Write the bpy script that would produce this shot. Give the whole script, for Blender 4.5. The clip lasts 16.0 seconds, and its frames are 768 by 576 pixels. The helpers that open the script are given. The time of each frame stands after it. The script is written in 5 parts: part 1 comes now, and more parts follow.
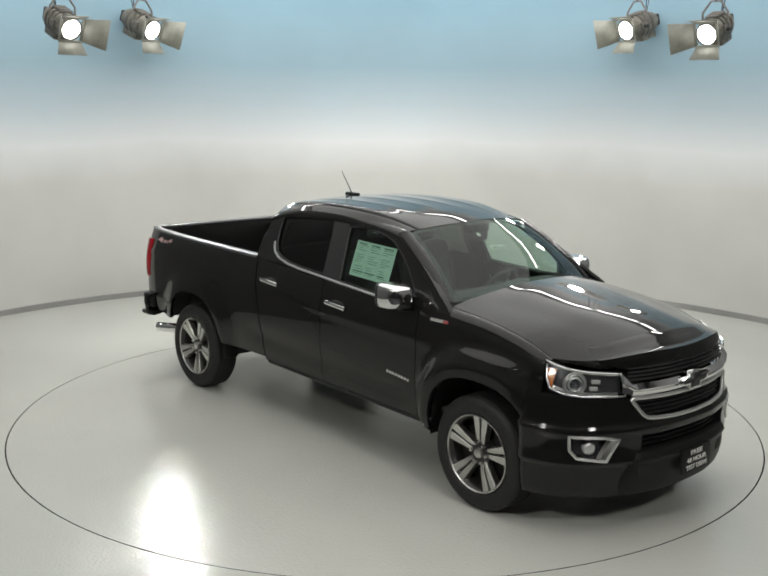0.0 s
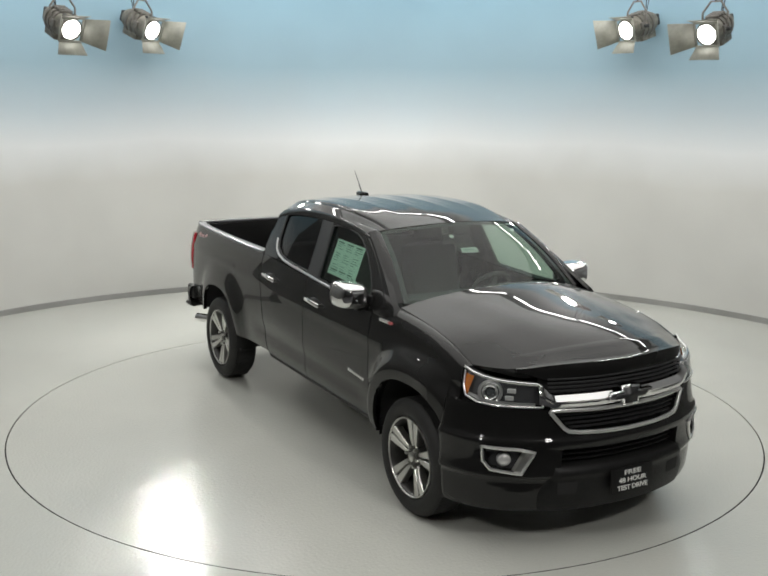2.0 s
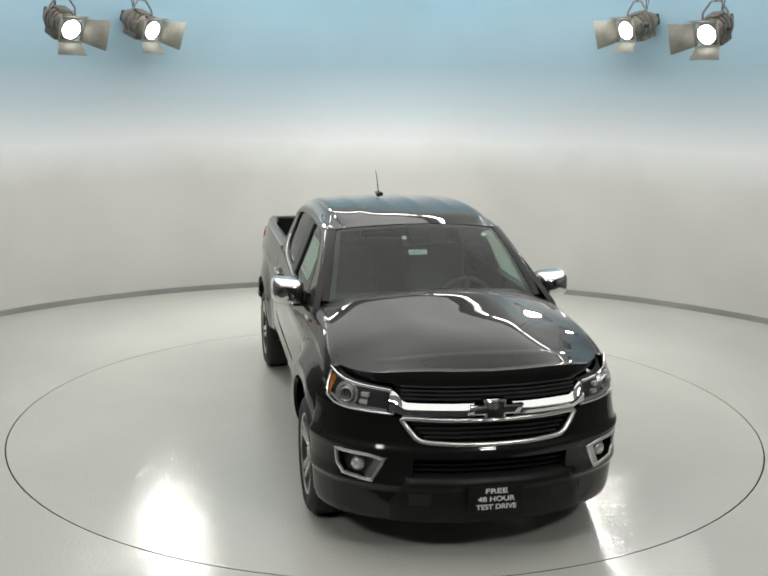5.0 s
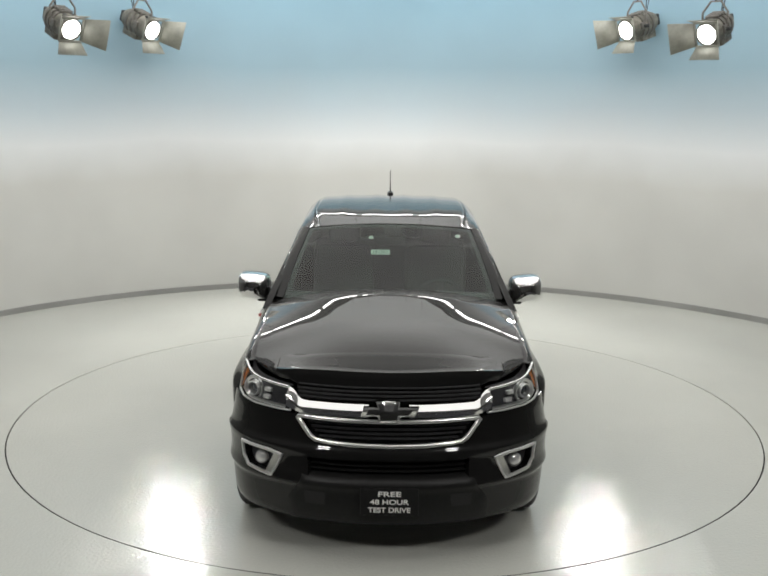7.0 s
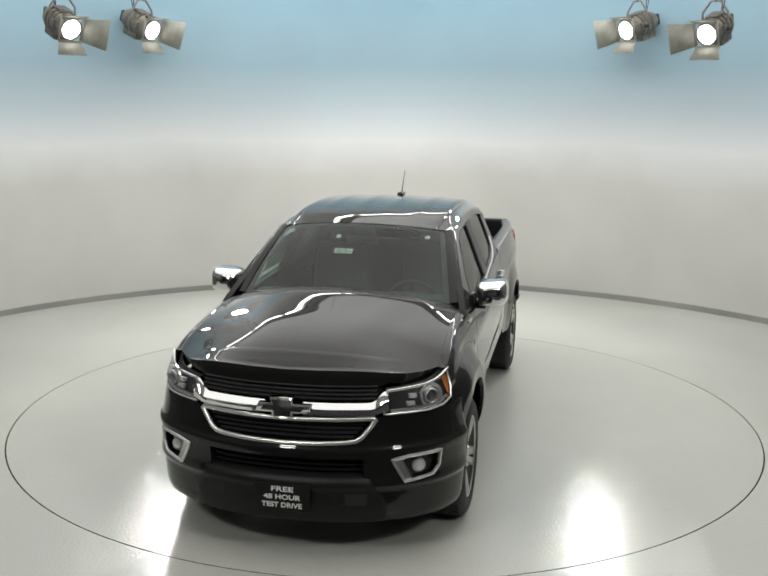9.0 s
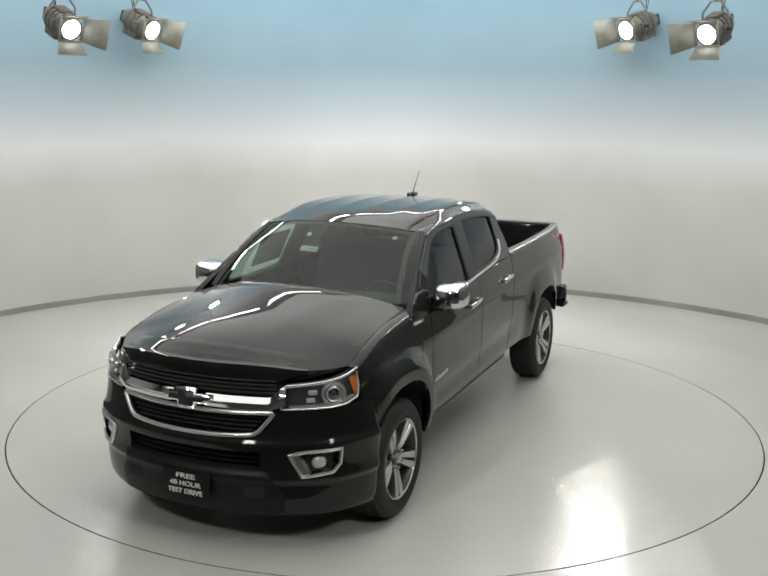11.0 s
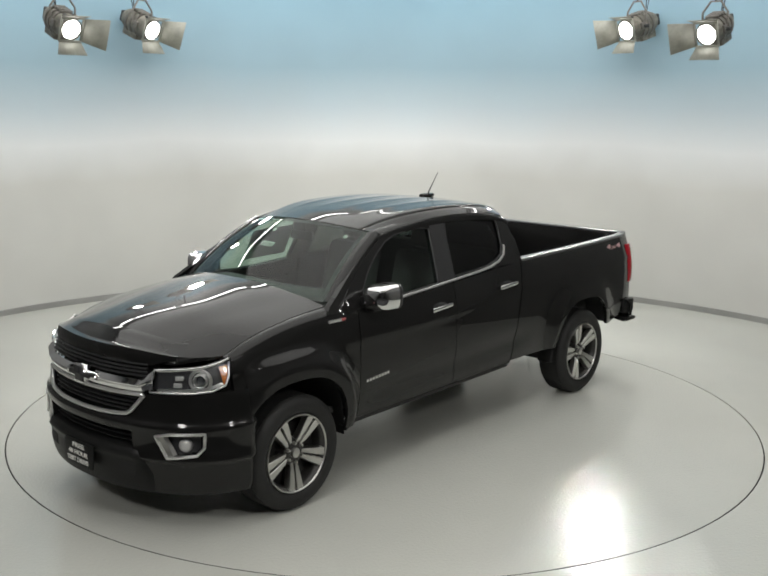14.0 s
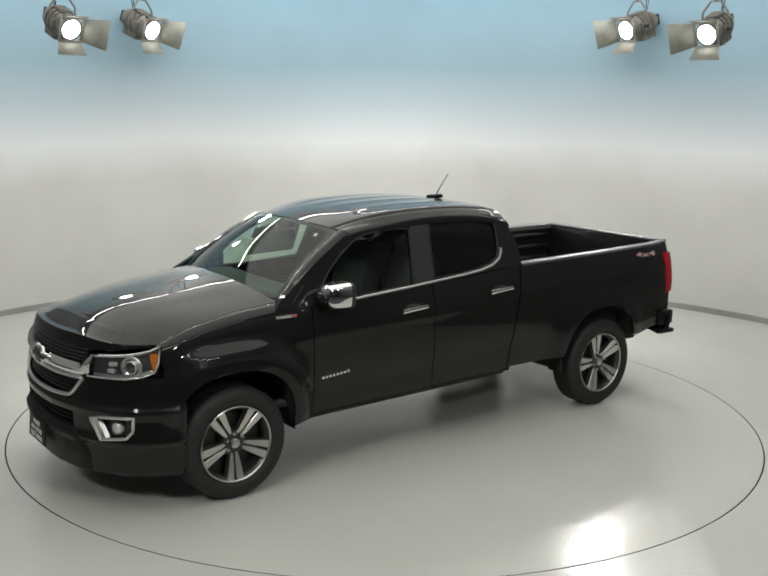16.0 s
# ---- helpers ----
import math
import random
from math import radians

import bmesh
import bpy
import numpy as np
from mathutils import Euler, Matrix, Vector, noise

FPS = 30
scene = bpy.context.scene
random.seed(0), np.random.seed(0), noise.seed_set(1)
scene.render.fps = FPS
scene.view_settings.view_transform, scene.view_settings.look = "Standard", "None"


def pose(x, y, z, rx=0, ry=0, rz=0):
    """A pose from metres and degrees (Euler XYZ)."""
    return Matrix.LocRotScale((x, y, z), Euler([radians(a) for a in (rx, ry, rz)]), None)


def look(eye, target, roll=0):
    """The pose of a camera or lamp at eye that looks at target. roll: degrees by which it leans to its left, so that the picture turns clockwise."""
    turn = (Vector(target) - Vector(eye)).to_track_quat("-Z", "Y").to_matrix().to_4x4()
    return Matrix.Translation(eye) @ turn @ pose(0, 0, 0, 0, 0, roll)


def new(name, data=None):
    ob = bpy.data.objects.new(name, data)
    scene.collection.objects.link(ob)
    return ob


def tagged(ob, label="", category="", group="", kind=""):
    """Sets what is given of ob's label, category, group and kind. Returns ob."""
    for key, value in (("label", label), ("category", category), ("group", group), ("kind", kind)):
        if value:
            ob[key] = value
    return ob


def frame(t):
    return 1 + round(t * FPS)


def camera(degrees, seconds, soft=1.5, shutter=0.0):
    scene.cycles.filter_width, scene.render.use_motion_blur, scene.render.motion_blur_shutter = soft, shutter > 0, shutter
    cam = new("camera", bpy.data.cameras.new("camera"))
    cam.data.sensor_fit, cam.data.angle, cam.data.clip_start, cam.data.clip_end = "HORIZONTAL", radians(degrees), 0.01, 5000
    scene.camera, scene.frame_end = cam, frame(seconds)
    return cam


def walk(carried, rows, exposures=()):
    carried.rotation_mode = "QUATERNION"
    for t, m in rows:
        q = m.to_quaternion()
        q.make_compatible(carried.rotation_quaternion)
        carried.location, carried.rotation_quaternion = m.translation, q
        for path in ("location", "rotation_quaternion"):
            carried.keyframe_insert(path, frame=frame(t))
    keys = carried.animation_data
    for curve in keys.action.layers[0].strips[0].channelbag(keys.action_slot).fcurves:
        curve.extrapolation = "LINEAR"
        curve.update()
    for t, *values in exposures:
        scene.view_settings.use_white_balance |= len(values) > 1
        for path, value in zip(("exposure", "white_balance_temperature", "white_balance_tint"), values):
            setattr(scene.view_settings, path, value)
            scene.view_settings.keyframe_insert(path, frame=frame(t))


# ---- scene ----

# ---------- camera: stands still on a raised stand ----------
cam = camera(42.42, 16.0, soft=1.9)
CAM_POSE = Matrix.Translation((-0.020, -8.195, 2.663)) @ pose(0, 0, 0, 90 - 10.956, 0, 0) @ pose(0, 0, 0, 0, 0, 0.618)
walk(cam, [(0.0, CAM_POSE), (16.0, CAM_POSE)])
scene.view_settings.exposure = 0.0

# the turntable: heading of the truck at the start and its turn per second, in degrees
HEADING, TURN = -48.70, -5.925
OFFSET = (0.120, 0.024)   # the truck's middle, off the turntable's axis
TABLE_R, ROOM_R = 3.064, 5.82

# ---------- world and lamps ----------
world = bpy.data.worlds.new("studio_dark")
scene.world = world
world.use_nodes = True
world.node_tree.nodes["Background"].inputs[0].default_value = (0.02, 0.022, 0.024, 1)
world.node_tree.nodes["Background"].inputs[1].default_value = 0.4

CEIL = 5.4


def area_lamp(name, m, sx, sy, watts, colour=(1.0, 0.985, 0.95)):
    d = bpy.data.lights.new(name, "AREA")
    d.shape, d.size, d.size_y, d.energy, d.color = "RECTANGLE", sx, sy, watts, colour
    ob = new(name, d)
    ob.matrix_world = m
    return ob


# tube lights in an arc above the far wall and a shorter one over the carpet; a luminous stretch ceiling hangs over the turntable
TUBES = []
for arc_angle in [90 + k * 15 for k in range(-4, 5)] + [270 + k * 17 for k in range(-2, 3)]:
    a = radians(arc_angle)
    TUBES.append((5.0 * math.cos(a), 5.0 * math.sin(a), 4.72, math.degrees(a) + 90))
for x, y, z, rz in TUBES:
    area_lamp("tube_lamp", pose(x, y, z - 0.07, 0, 0, rz), 1.18, 0.10, 13 if y > 0 else 8)
CANOPY_R, CANOPY_Z, CANOPY_POWER, CANOPY_Y = 4.82, 5.15, 1.02, 0.60
# two soft lamps added out of view on the hall's ceiling behind the camera, to brighten the truck
ADDED_SOFT_LAMPS = [(-3.3, -7.2, 4.75), (3.3, -7.2, 4.75)]
for spot_at in ADDED_SOFT_LAMPS:
    area_lamp("added_key_lamp", look(spot_at, (0, 0.5, 0.8)) @ Matrix.Translation((0, 0, -0.06)), 0.55, 0.55, 95)

# the four stage lamps hung before the blue wall: place, and the point each one faces
STAGE = [((-3.487, 3.005, 3.350), (0.66, -0.65, -0.38), 0.108), ((-2.916, 4.405, 3.434), (0.78, -0.54, -0.38), 0.112),
         ((2.932, 4.405, 3.495), (-0.80, -0.52, -0.30), 0.112), ((3.493, 3.005, 3.370), (-0.64, -0.68, -0.35), 0.108)]
for p, way, r in STAGE:
    d = bpy.data.lights.new("stage_beam", "SPOT")
    d.energy, d.spot_size, d.spot_blend, d.shadow_soft_size, d.color = (25 if abs(p[0]) > 3.2 else 240), radians(140), 0.5, r * 0.95, (1.0, 0.98, 0.94)
    ob = new("stage_beam", d)
    ob.matrix_world = look(p, Vector(p) + Vector(way)) @ Matrix.Translation((0, 0, -0.05))


# ---------- materials ----------
def material(name, colour, rough=0.5, metal=0.0, coat=0.0, grain=0.0, grain_scale=40.0, bump=0.0, bump_scale=200.0,
             spec=0.5, emit=None, power=0.0, stain=0.0, stain_scale=2.0, rough_var=0.0, bump_depth=0.002):
    m = bpy.data.materials.new(name)
    m.use_nodes = True
    nt = m.node_tree
    b = nt.nodes["Principled BSDF"]
    b.inputs["Base Color"].default_value = (*colour, 1)
    b.inputs["Roughness"].default_value = rough
    b.inputs["Metallic"].default_value = metal
    b.inputs["Specular IOR Level"].default_value = spec
    b.inputs["Coat Weight"].default_value = coat
    b.inputs["Coat Roughness"].default_value = 0.015
    if emit:
        b.inputs["Emission Color"].default_value = (*emit, 1)
        b.inputs["Emission Strength"].default_value = power
    if grain or stain or bump or rough_var:
        tc = nt.nodes.new("ShaderNodeTexCoord")

        def nz(scale, detail=4.0):
            n = nt.nodes.new("ShaderNodeTexNoise")
            n.inputs["Scale"].default_value, n.inputs["Detail"].default_value = scale, detail
            nt.links.new(tc.outputs["Object"], n.inputs["Vector"])
            return n.outputs["Fac"]
        src = None
        for amount, scale in ((grain, grain_scale), (stain, stain_scale)):
            if not amount:
                continue
            r = nt.nodes.new("ShaderNodeMapRange")
            r.inputs[1].default_value, r.inputs[2].default_value = 0.3, 0.7
            r.inputs[3].default_value, r.inputs[4].default_value = 1 - amount, 1 + amount
            nt.links.new(nz(scale), r.inputs[0])
            mul = nt.nodes.new("ShaderNodeVectorMath")
            mul.operation = "MULTIPLY"
            if src is None:
                mul.inputs[0].default_value = colour
            else:
                nt.links.new(src, mul.inputs[0])
            nt.links.new(r.outputs[0], mul.inputs[1])
            src = mul.outputs[0]
        if src is not None:
            nt.links.new(src, b.inputs["Base Color"])
        if rough_var:
            r = nt.nodes.new("ShaderNodeMapRange")
            r.inputs[3].default_value, r.inputs[4].default_value = max(0.02, rough - rough_var), rough + rough_var
            nt.links.new(nz(stain_scale * 3), r.inputs[0])
            nt.links.new(r.outputs[0], b.inputs["Roughness"])
        if bump:
            bp = nt.nodes.new("ShaderNodeBump")
            bp.inputs["Strength"].default_value = bump
            bp.inputs["Distance"].default_value = bump_depth
            nt.links.new(nz(bump_scale, 2.0), bp.inputs["Height"])
            nt.links.new(bp.outputs[0], b.inputs["Normal"])
    return m


def wall_paint_with_glow():
    """Warm white below, a glow put into the colour as a brighter band, then an overlay graphic's blue above about two
    and a half metres.
    """
    m = material("cyclorama_paint_and_glow", (0.62, 0.62, 0.59), 0.75, stain=0.03, stain_scale=0.8, bump=0.08, bump_scale=120)
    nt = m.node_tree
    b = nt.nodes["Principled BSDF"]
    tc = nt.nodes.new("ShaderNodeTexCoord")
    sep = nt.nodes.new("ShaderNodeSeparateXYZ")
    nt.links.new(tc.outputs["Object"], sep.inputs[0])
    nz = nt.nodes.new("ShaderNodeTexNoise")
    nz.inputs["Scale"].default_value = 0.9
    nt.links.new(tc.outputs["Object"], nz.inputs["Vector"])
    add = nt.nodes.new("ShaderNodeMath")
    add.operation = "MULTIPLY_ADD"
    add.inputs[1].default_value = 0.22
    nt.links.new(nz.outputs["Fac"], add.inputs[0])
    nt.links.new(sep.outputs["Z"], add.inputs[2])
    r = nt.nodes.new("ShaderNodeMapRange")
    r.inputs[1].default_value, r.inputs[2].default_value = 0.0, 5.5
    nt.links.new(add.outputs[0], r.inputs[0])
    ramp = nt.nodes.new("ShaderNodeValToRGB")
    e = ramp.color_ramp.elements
    e[0].position, e[0].color = 0.0, WALL_GLOW_STOPS[0][1]
    e[1].position, e[1].color = 1.0, WALL_GLOW_STOPS[-1][1]
    for p, c in WALL_GLOW_STOPS[1:-1]:
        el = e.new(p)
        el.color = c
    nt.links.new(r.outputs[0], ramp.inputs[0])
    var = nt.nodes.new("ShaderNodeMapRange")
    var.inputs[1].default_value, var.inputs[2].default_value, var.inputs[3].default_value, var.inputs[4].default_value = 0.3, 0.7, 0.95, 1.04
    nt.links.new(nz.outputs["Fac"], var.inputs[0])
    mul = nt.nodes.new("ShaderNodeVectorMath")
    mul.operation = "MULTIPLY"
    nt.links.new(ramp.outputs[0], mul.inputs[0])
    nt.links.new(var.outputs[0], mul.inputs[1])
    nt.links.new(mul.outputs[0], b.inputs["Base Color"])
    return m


# the brightest stop paints the glow band; the top greys, out of view, tame blue reflections
WALL_GLOW_STOPS = [(0.0, (0.55, 0.55, 0.525, 1)), (0.304, (0.585, 0.585, 0.56, 1)), (0.392, (0.69, 0.71, 0.72, 1)), (0.480, (0.44, 0.52, 0.565, 1)),
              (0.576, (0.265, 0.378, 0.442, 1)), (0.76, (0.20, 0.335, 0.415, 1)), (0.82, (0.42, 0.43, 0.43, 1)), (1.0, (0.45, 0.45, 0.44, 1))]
M_WALL = wall_paint_with_glow()
M_FLOOR = material("sealed_epoxy", (0.525, 0.532, 0.49), 0.055, spec=0.36, grain=0.015, grain_scale=90, stain=0.04, stain_scale=0.7,
                   bump=1.0, bump_scale=46, rough_var=0.02, bump_depth=0.0027)
M_CEIL = material("ceiling_paint", (0.40, 0.40, 0.39), 0.9, stain=0.05)
M_CARPET = material("hall_carpet", (0.045, 0.045, 0.048), 0.95, grain=0.2, grain_scale=60, stain=0.15, stain_scale=1.5, bump=0.4, bump_scale=150)
M_DARK = material("dark_gap", (0.012, 0.012, 0.012), 0.8)
M_TUBE = material("tube_glass", (0.9, 0.9, 0.88), 0.4, emit=(1.0, 0.98, 0.94), power=6)
M_GREYMETAL = material("grey_metal", (0.15, 0.14, 0.125), 0.5, metal=0.3, grain=0.12, grain_scale=25, stain=0.12, stain_scale=6)
M_CANOPY = material("stretch_ceiling", (0.8, 0.8, 0.8), 0.8, emit=(1.0, 0.985, 0.95), power=CANOPY_POWER)
M_HALL = material("dark_hall_paint", (0.17, 0.17, 0.17), 0.8, stain=0.1)
M_LENS = material("lit_lamp_lens", (0.9, 0.9, 0.9), 0.3, emit=(1.0, 0.985, 0.95), power=12)
M_DOOR = material("lamp_sheet_metal", (0.29, 0.29, 0.25), 0.6, grain=0.08, grain_scale=20, stain=0.12, stain_scale=7)
M_CABLE = material("black_cable", (0.02, 0.02, 0.022), 0.6)
M_HOUSING = material("lamp_housing_paint", (0.135, 0.128, 0.105), 0.6, grain=0.25, grain_scale=22, stain=0.35, stain_scale=11)


# ---------- mesh helpers ----------
def finish(bm, name, mat, parent=None, label="", smooth=True, angle=38):
    bmesh.ops.recalc_face_normals(bm, faces=bm.faces)
    for e in bm.edges:
        if len(e.link_faces) == 2:
            e.smooth = e.calc_face_angle(0) < radians(angle)
    me = bpy.data.meshes.new(name)
    bm.to_mesh(me)
    bm.free()
    for p in me.polygons:
        p.use_smooth = smooth
    me.materials.append(mat)
    ob = new(name, me)
    if parent is not None:
        ob.parent = parent
    if label:
        ob["label"] = label
    return ob


def part(name, bm, mat, parent, label="", angle=38):
    return finish(bm, name, mat, parent, label, angle=angle)


def add_box(bm, x0, x1, y0, y1, z0, z1, bevel=0.0, m=None):
    g = bmesh.ops.create_cube(bm, size=1)
    vs = g["verts"]
    for v in vs:
        v.co = Vector(((x0 + x1) / 2 + v.co.x * (x1 - x0), (y0 + y1) / 2 + v.co.y * (y1 - y0), (z0 + z1) / 2 + v.co.z * (z1 - z0)))
    if m is not None:
        bmesh.ops.transform(bm, matrix=m, verts=vs)
    if bevel:
        es = list({e for v in vs for e in v.link_edges})
        bmesh.ops.bevel(bm, geom=es, offset=bevel, segments=2, profile=0.5, affect="EDGES", clamp_overlap=True)
    return bm


def box(*a, **k):
    return add_box(bmesh.new(), *a, **k)


def add_tube(bm, path, radius, sides=10, caps=True):
    """A round bar along a list of points; radius a number or one for each point."""
    pts = [Vector(p) for p in path]
    rings = []
    for i, p in enumerate(pts):
        a, b = pts[max(0, i - 1)], pts[min(len(pts) - 1, i + 1)]
        t = (b - a).normalized()
        u = t.orthogonal().normalized() if i == 0 else (u - t * u.dot(t)).normalized()
        w = t.cross(u)
        r = radius[i] if isinstance(radius, (list, tuple)) else radius
        rings.append([bm.verts.new(p + (u * math.cos(2 * math.pi * k / sides) + w * math.sin(2 * math.pi * k / sides)) * r) for k in range(sides)])
    for a, b in zip(rings, rings[1:]):
        for k in range(sides):
            bm.faces.new((a[k], a[(k + 1) % sides], b[(k + 1) % sides], b[k]))
    if caps:
        bm.faces.new(rings[0][::-1])
        bm.faces.new(rings[-1])
    return bm


def add_lathe(bm, profile, n=48, axis="z", m=None, closed=False):
    """profile: (radius, height) pairs turned about an axis."""
    rings = []
    for r, h in profile:
        ring = []
        for k in range(n):
            a = 2 * math.pi * k / n
            p = {"z": (r * math.cos(a), r * math.sin(a), h), "y": (r * math.cos(a), h, r * math.sin(a)), "x": (h, r * math.cos(a), r * math.sin(a))}[axis]
            ring.append(bm.verts.new(m @ Vector(p) if m is not None else p))
        rings.append(ring)
    pairs = list(zip(rings, rings[1:])) + ([(rings[-1], rings[0])] if closed else [])
    for a, b in pairs:
        for k in range(n):
            bm.faces.new((a[k], a[(k + 1) % n], b[(k + 1) % n], b[k]))
    return rings


def add_grid(bm, rows):
    """A sheet from rows of points."""
    vs = [[bm.verts.new(p) for p in row] for row in rows]
    for a, b in zip(vs, vs[1:]):
        for k in range(len(a) - 1):
            bm.faces.new((a[k], a[k + 1], b[k + 1], b[k]))
    return vs


def thicken(bm, shift):
    """Turns a sheet's free border inwards by the vector shift (a folded panel edge)."""
    border = [e for e in bm.edges if len(e.link_faces) == 1]
    g = bmesh.ops.extrude_edge_only(bm, edges=border)
    vs = [v for v in g["geom"] if isinstance(v, bmesh.types.BMVert)]
    for v in vs:
        v.co += Vector(shift) if not callable(shift) else shift(v.co)
    return bm


def add_prism(bm, outline, to3, depth):
    """A plate: outline of (u, v) pairs, to3(u, v, d) places a point at depth d."""
    a = [bm.verts.new(to3(u, v, 0)) for u, v in outline]
    b = [bm.verts.new(to3(u, v, depth)) for u, v in outline]
    bm.faces.new(a)
    bm.faces.new(b[::-1])
    n = len(a)
    for k in range(n):
        bm.faces.new((a[k], a[(k + 1) % n], b[(k + 1) % n], b[k]))
    return bm


def smoothstep(a, b, x):
    t = min(1.0, max(0.0, (x - a) / (b - a)))
    return t * t * (3 - 2 * t)


def lerp_table(table, x):
    """Smooth curve through (x, value) pairs in rising x."""
    if x <= table[0][0]:
        return table[0][1]
    for i in range(len(table) - 1):
        (x0, v0), (x1, v1) = table[i], table[i + 1]
        if x <= x1:
            xm, vm = table[i - 1] if i > 0 else (2 * x0 - x1, 2 * v0 - v1)
            xp, vp = table[i + 2] if i + 2 < len(table) else (2 * x1 - x0, 2 * v1 - v0)
            t = (x - x0) / (x1 - x0)
            m0, m1 = (v1 - vm) / (x1 - xm) * (x1 - x0), (vp - v0) / (xp - x0) * (x1 - x0)
            return (2 * t**3 - 3 * t**2 + 1) * v0 + (t**3 - 2 * t**2 + t) * m0 + (-2 * t**3 + 3 * t**2) * v1 + (t**3 - t**2) * m1
    return table[-1][1]


# ---------- the room ----------
def build_room():
    # floor outside the turntable
    bm = bmesh.new()
    n = 128
    ring = [bm.verts.new(((TABLE_R + 0.011) * math.cos(2 * math.pi * k / n), (TABLE_R + 0.011) * math.sin(2 * math.pi * k / n), 0)) for k in range(n)]
    low = [bm.verts.new((v.co.x, v.co.y, -0.05)) for v in ring]
    out = []
    for k in range(n):
        a = 2 * math.pi * k / n
        c, s = math.cos(a), math.sin(a)
        t = 14.0 / max(abs(c), abs(s))
        out.append(bm.verts.new((t * c, t * s, 0)))
    for k in range(n):
        j = (k + 1) % n
        bm.faces.new((ring[k], ring[j], out[j], out[k]))
        bm.faces.new((low[k], low[j], ring[j], ring[k]))
    tagged(finish(bm, "floor", M_FLOOR), "pale grey glossy sealed studio floor around the turntable", "floor", kind="structure")
    # dark carpet of the hall in front of the turntable, where the camera stands
    tagged(finish(box(-4.92, 4.92, -10.99, -3.40, 0.004, 0.012), "floor_hall", M_CARPET), "dark grey carpet of the hall before the turntable", "carpet", kind="structure")
    bm = bmesh.new()
    add_lathe(bm, [(TABLE_R + 0.02, -0.05), (TABLE_R - 0.05, -0.05)], 128)
    tagged(finish(bm, "turntable_pit", M_DARK), "dark narrow slot round the turntable in the floor", "gap", kind="structure")
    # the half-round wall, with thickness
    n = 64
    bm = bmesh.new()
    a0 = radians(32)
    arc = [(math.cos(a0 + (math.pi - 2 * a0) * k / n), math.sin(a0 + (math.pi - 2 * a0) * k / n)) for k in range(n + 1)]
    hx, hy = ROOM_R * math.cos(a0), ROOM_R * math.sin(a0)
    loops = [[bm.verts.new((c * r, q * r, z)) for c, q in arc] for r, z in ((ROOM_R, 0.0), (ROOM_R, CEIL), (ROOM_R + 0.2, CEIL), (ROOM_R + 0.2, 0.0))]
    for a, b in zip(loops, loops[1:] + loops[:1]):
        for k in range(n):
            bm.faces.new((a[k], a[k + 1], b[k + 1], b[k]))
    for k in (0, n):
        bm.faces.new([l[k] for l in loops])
    tagged(finish(bm, "wall_cyclorama", M_WALL), "curved studio wall, white below, painted glow band, blue overlay colour above", "wall", kind="structure")
    for nm, b in (("wall_east", (hx, hx + 0.2, -11.2, hy - 0.004)), ("wall_west", (-hx - 0.2, -hx, -11.2, hy - 0.004)), ("wall_south", (-hx + 0.003, hx - 0.003, -11.2, -11.0))):
        tagged(finish(box(*b, 0.0, CEIL), nm, M_HALL), "dark painted hall wall behind the camera", "wall", kind="structure")
    m = n + 1
    # thin grey joint where wall meets floor
    bm = bmesh.new()
    o0, o1 = [(c * (ROOM_R - 0.012), q * (ROOM_R - 0.012)) for c, q in arc], [(c * (ROOM_R + 0.001), q * (ROOM_R + 0.001)) for c, q in arc]
    l0 = [[bm.verts.new((x, y, z)) for x, y in p] for p, z in ((o0, 0.0), (o0, 0.066), (o1, 0.072))]
    for a, b in zip(l0, l0[1:]):
        for k in range(m - 1):
            bm.faces.new((a[k], a[k + 1], b[k + 1], b[k]))
    tagged(finish(bm, "baseboard", M_JOINT), "low grey joint strip along the curved wall", "baseboard", kind="structure")
    tagged(finish(box(-7, 7, -12, 7, CEIL + 0.004, CEIL + 0.2), "ceiling", M_CEIL), "grey studio ceiling above the lamps", "ceiling", kind="structure")


M_JOINT = material("joint_strip", (0.27, 0.27, 0.26), 0.7, stain=0.15, stain_scale=1.5)
build_room()

# the turning disc
bm = bmesh.new()
N = 128
bot = [bm.verts.new((TABLE_R * math.cos(2 * math.pi * k / N), TABLE_R * math.sin(2 * math.pi * k / N), -0.045)) for k in range(N)]
top = [bm.verts.new((v.co.x, v.co.y, 0.0)) for v in bot]
bm.faces.new(top)
bm.faces.new(bot[::-1])
for k in range(N):
    bm.faces.new((bot[k], bot[(k + 1) % N], top[(k + 1) % N], top[k]))
turntable = tagged(finish(bm, "turntable", M_FLOOR, smooth=False), "round pale grey glossy turntable set flush in the floor", "turntable")
bm = bmesh.new()
add_lathe(bm, [(TABLE_R + 0.0005, -0.04), (TABLE_R + 0.0005, -0.002), (TABLE_R + 0.003, -0.004), (TABLE_R + 0.003, -0.04)], 128)
part("rim_edge", bm, M_CABLE, turntable, "thin dark edge of the turntable")


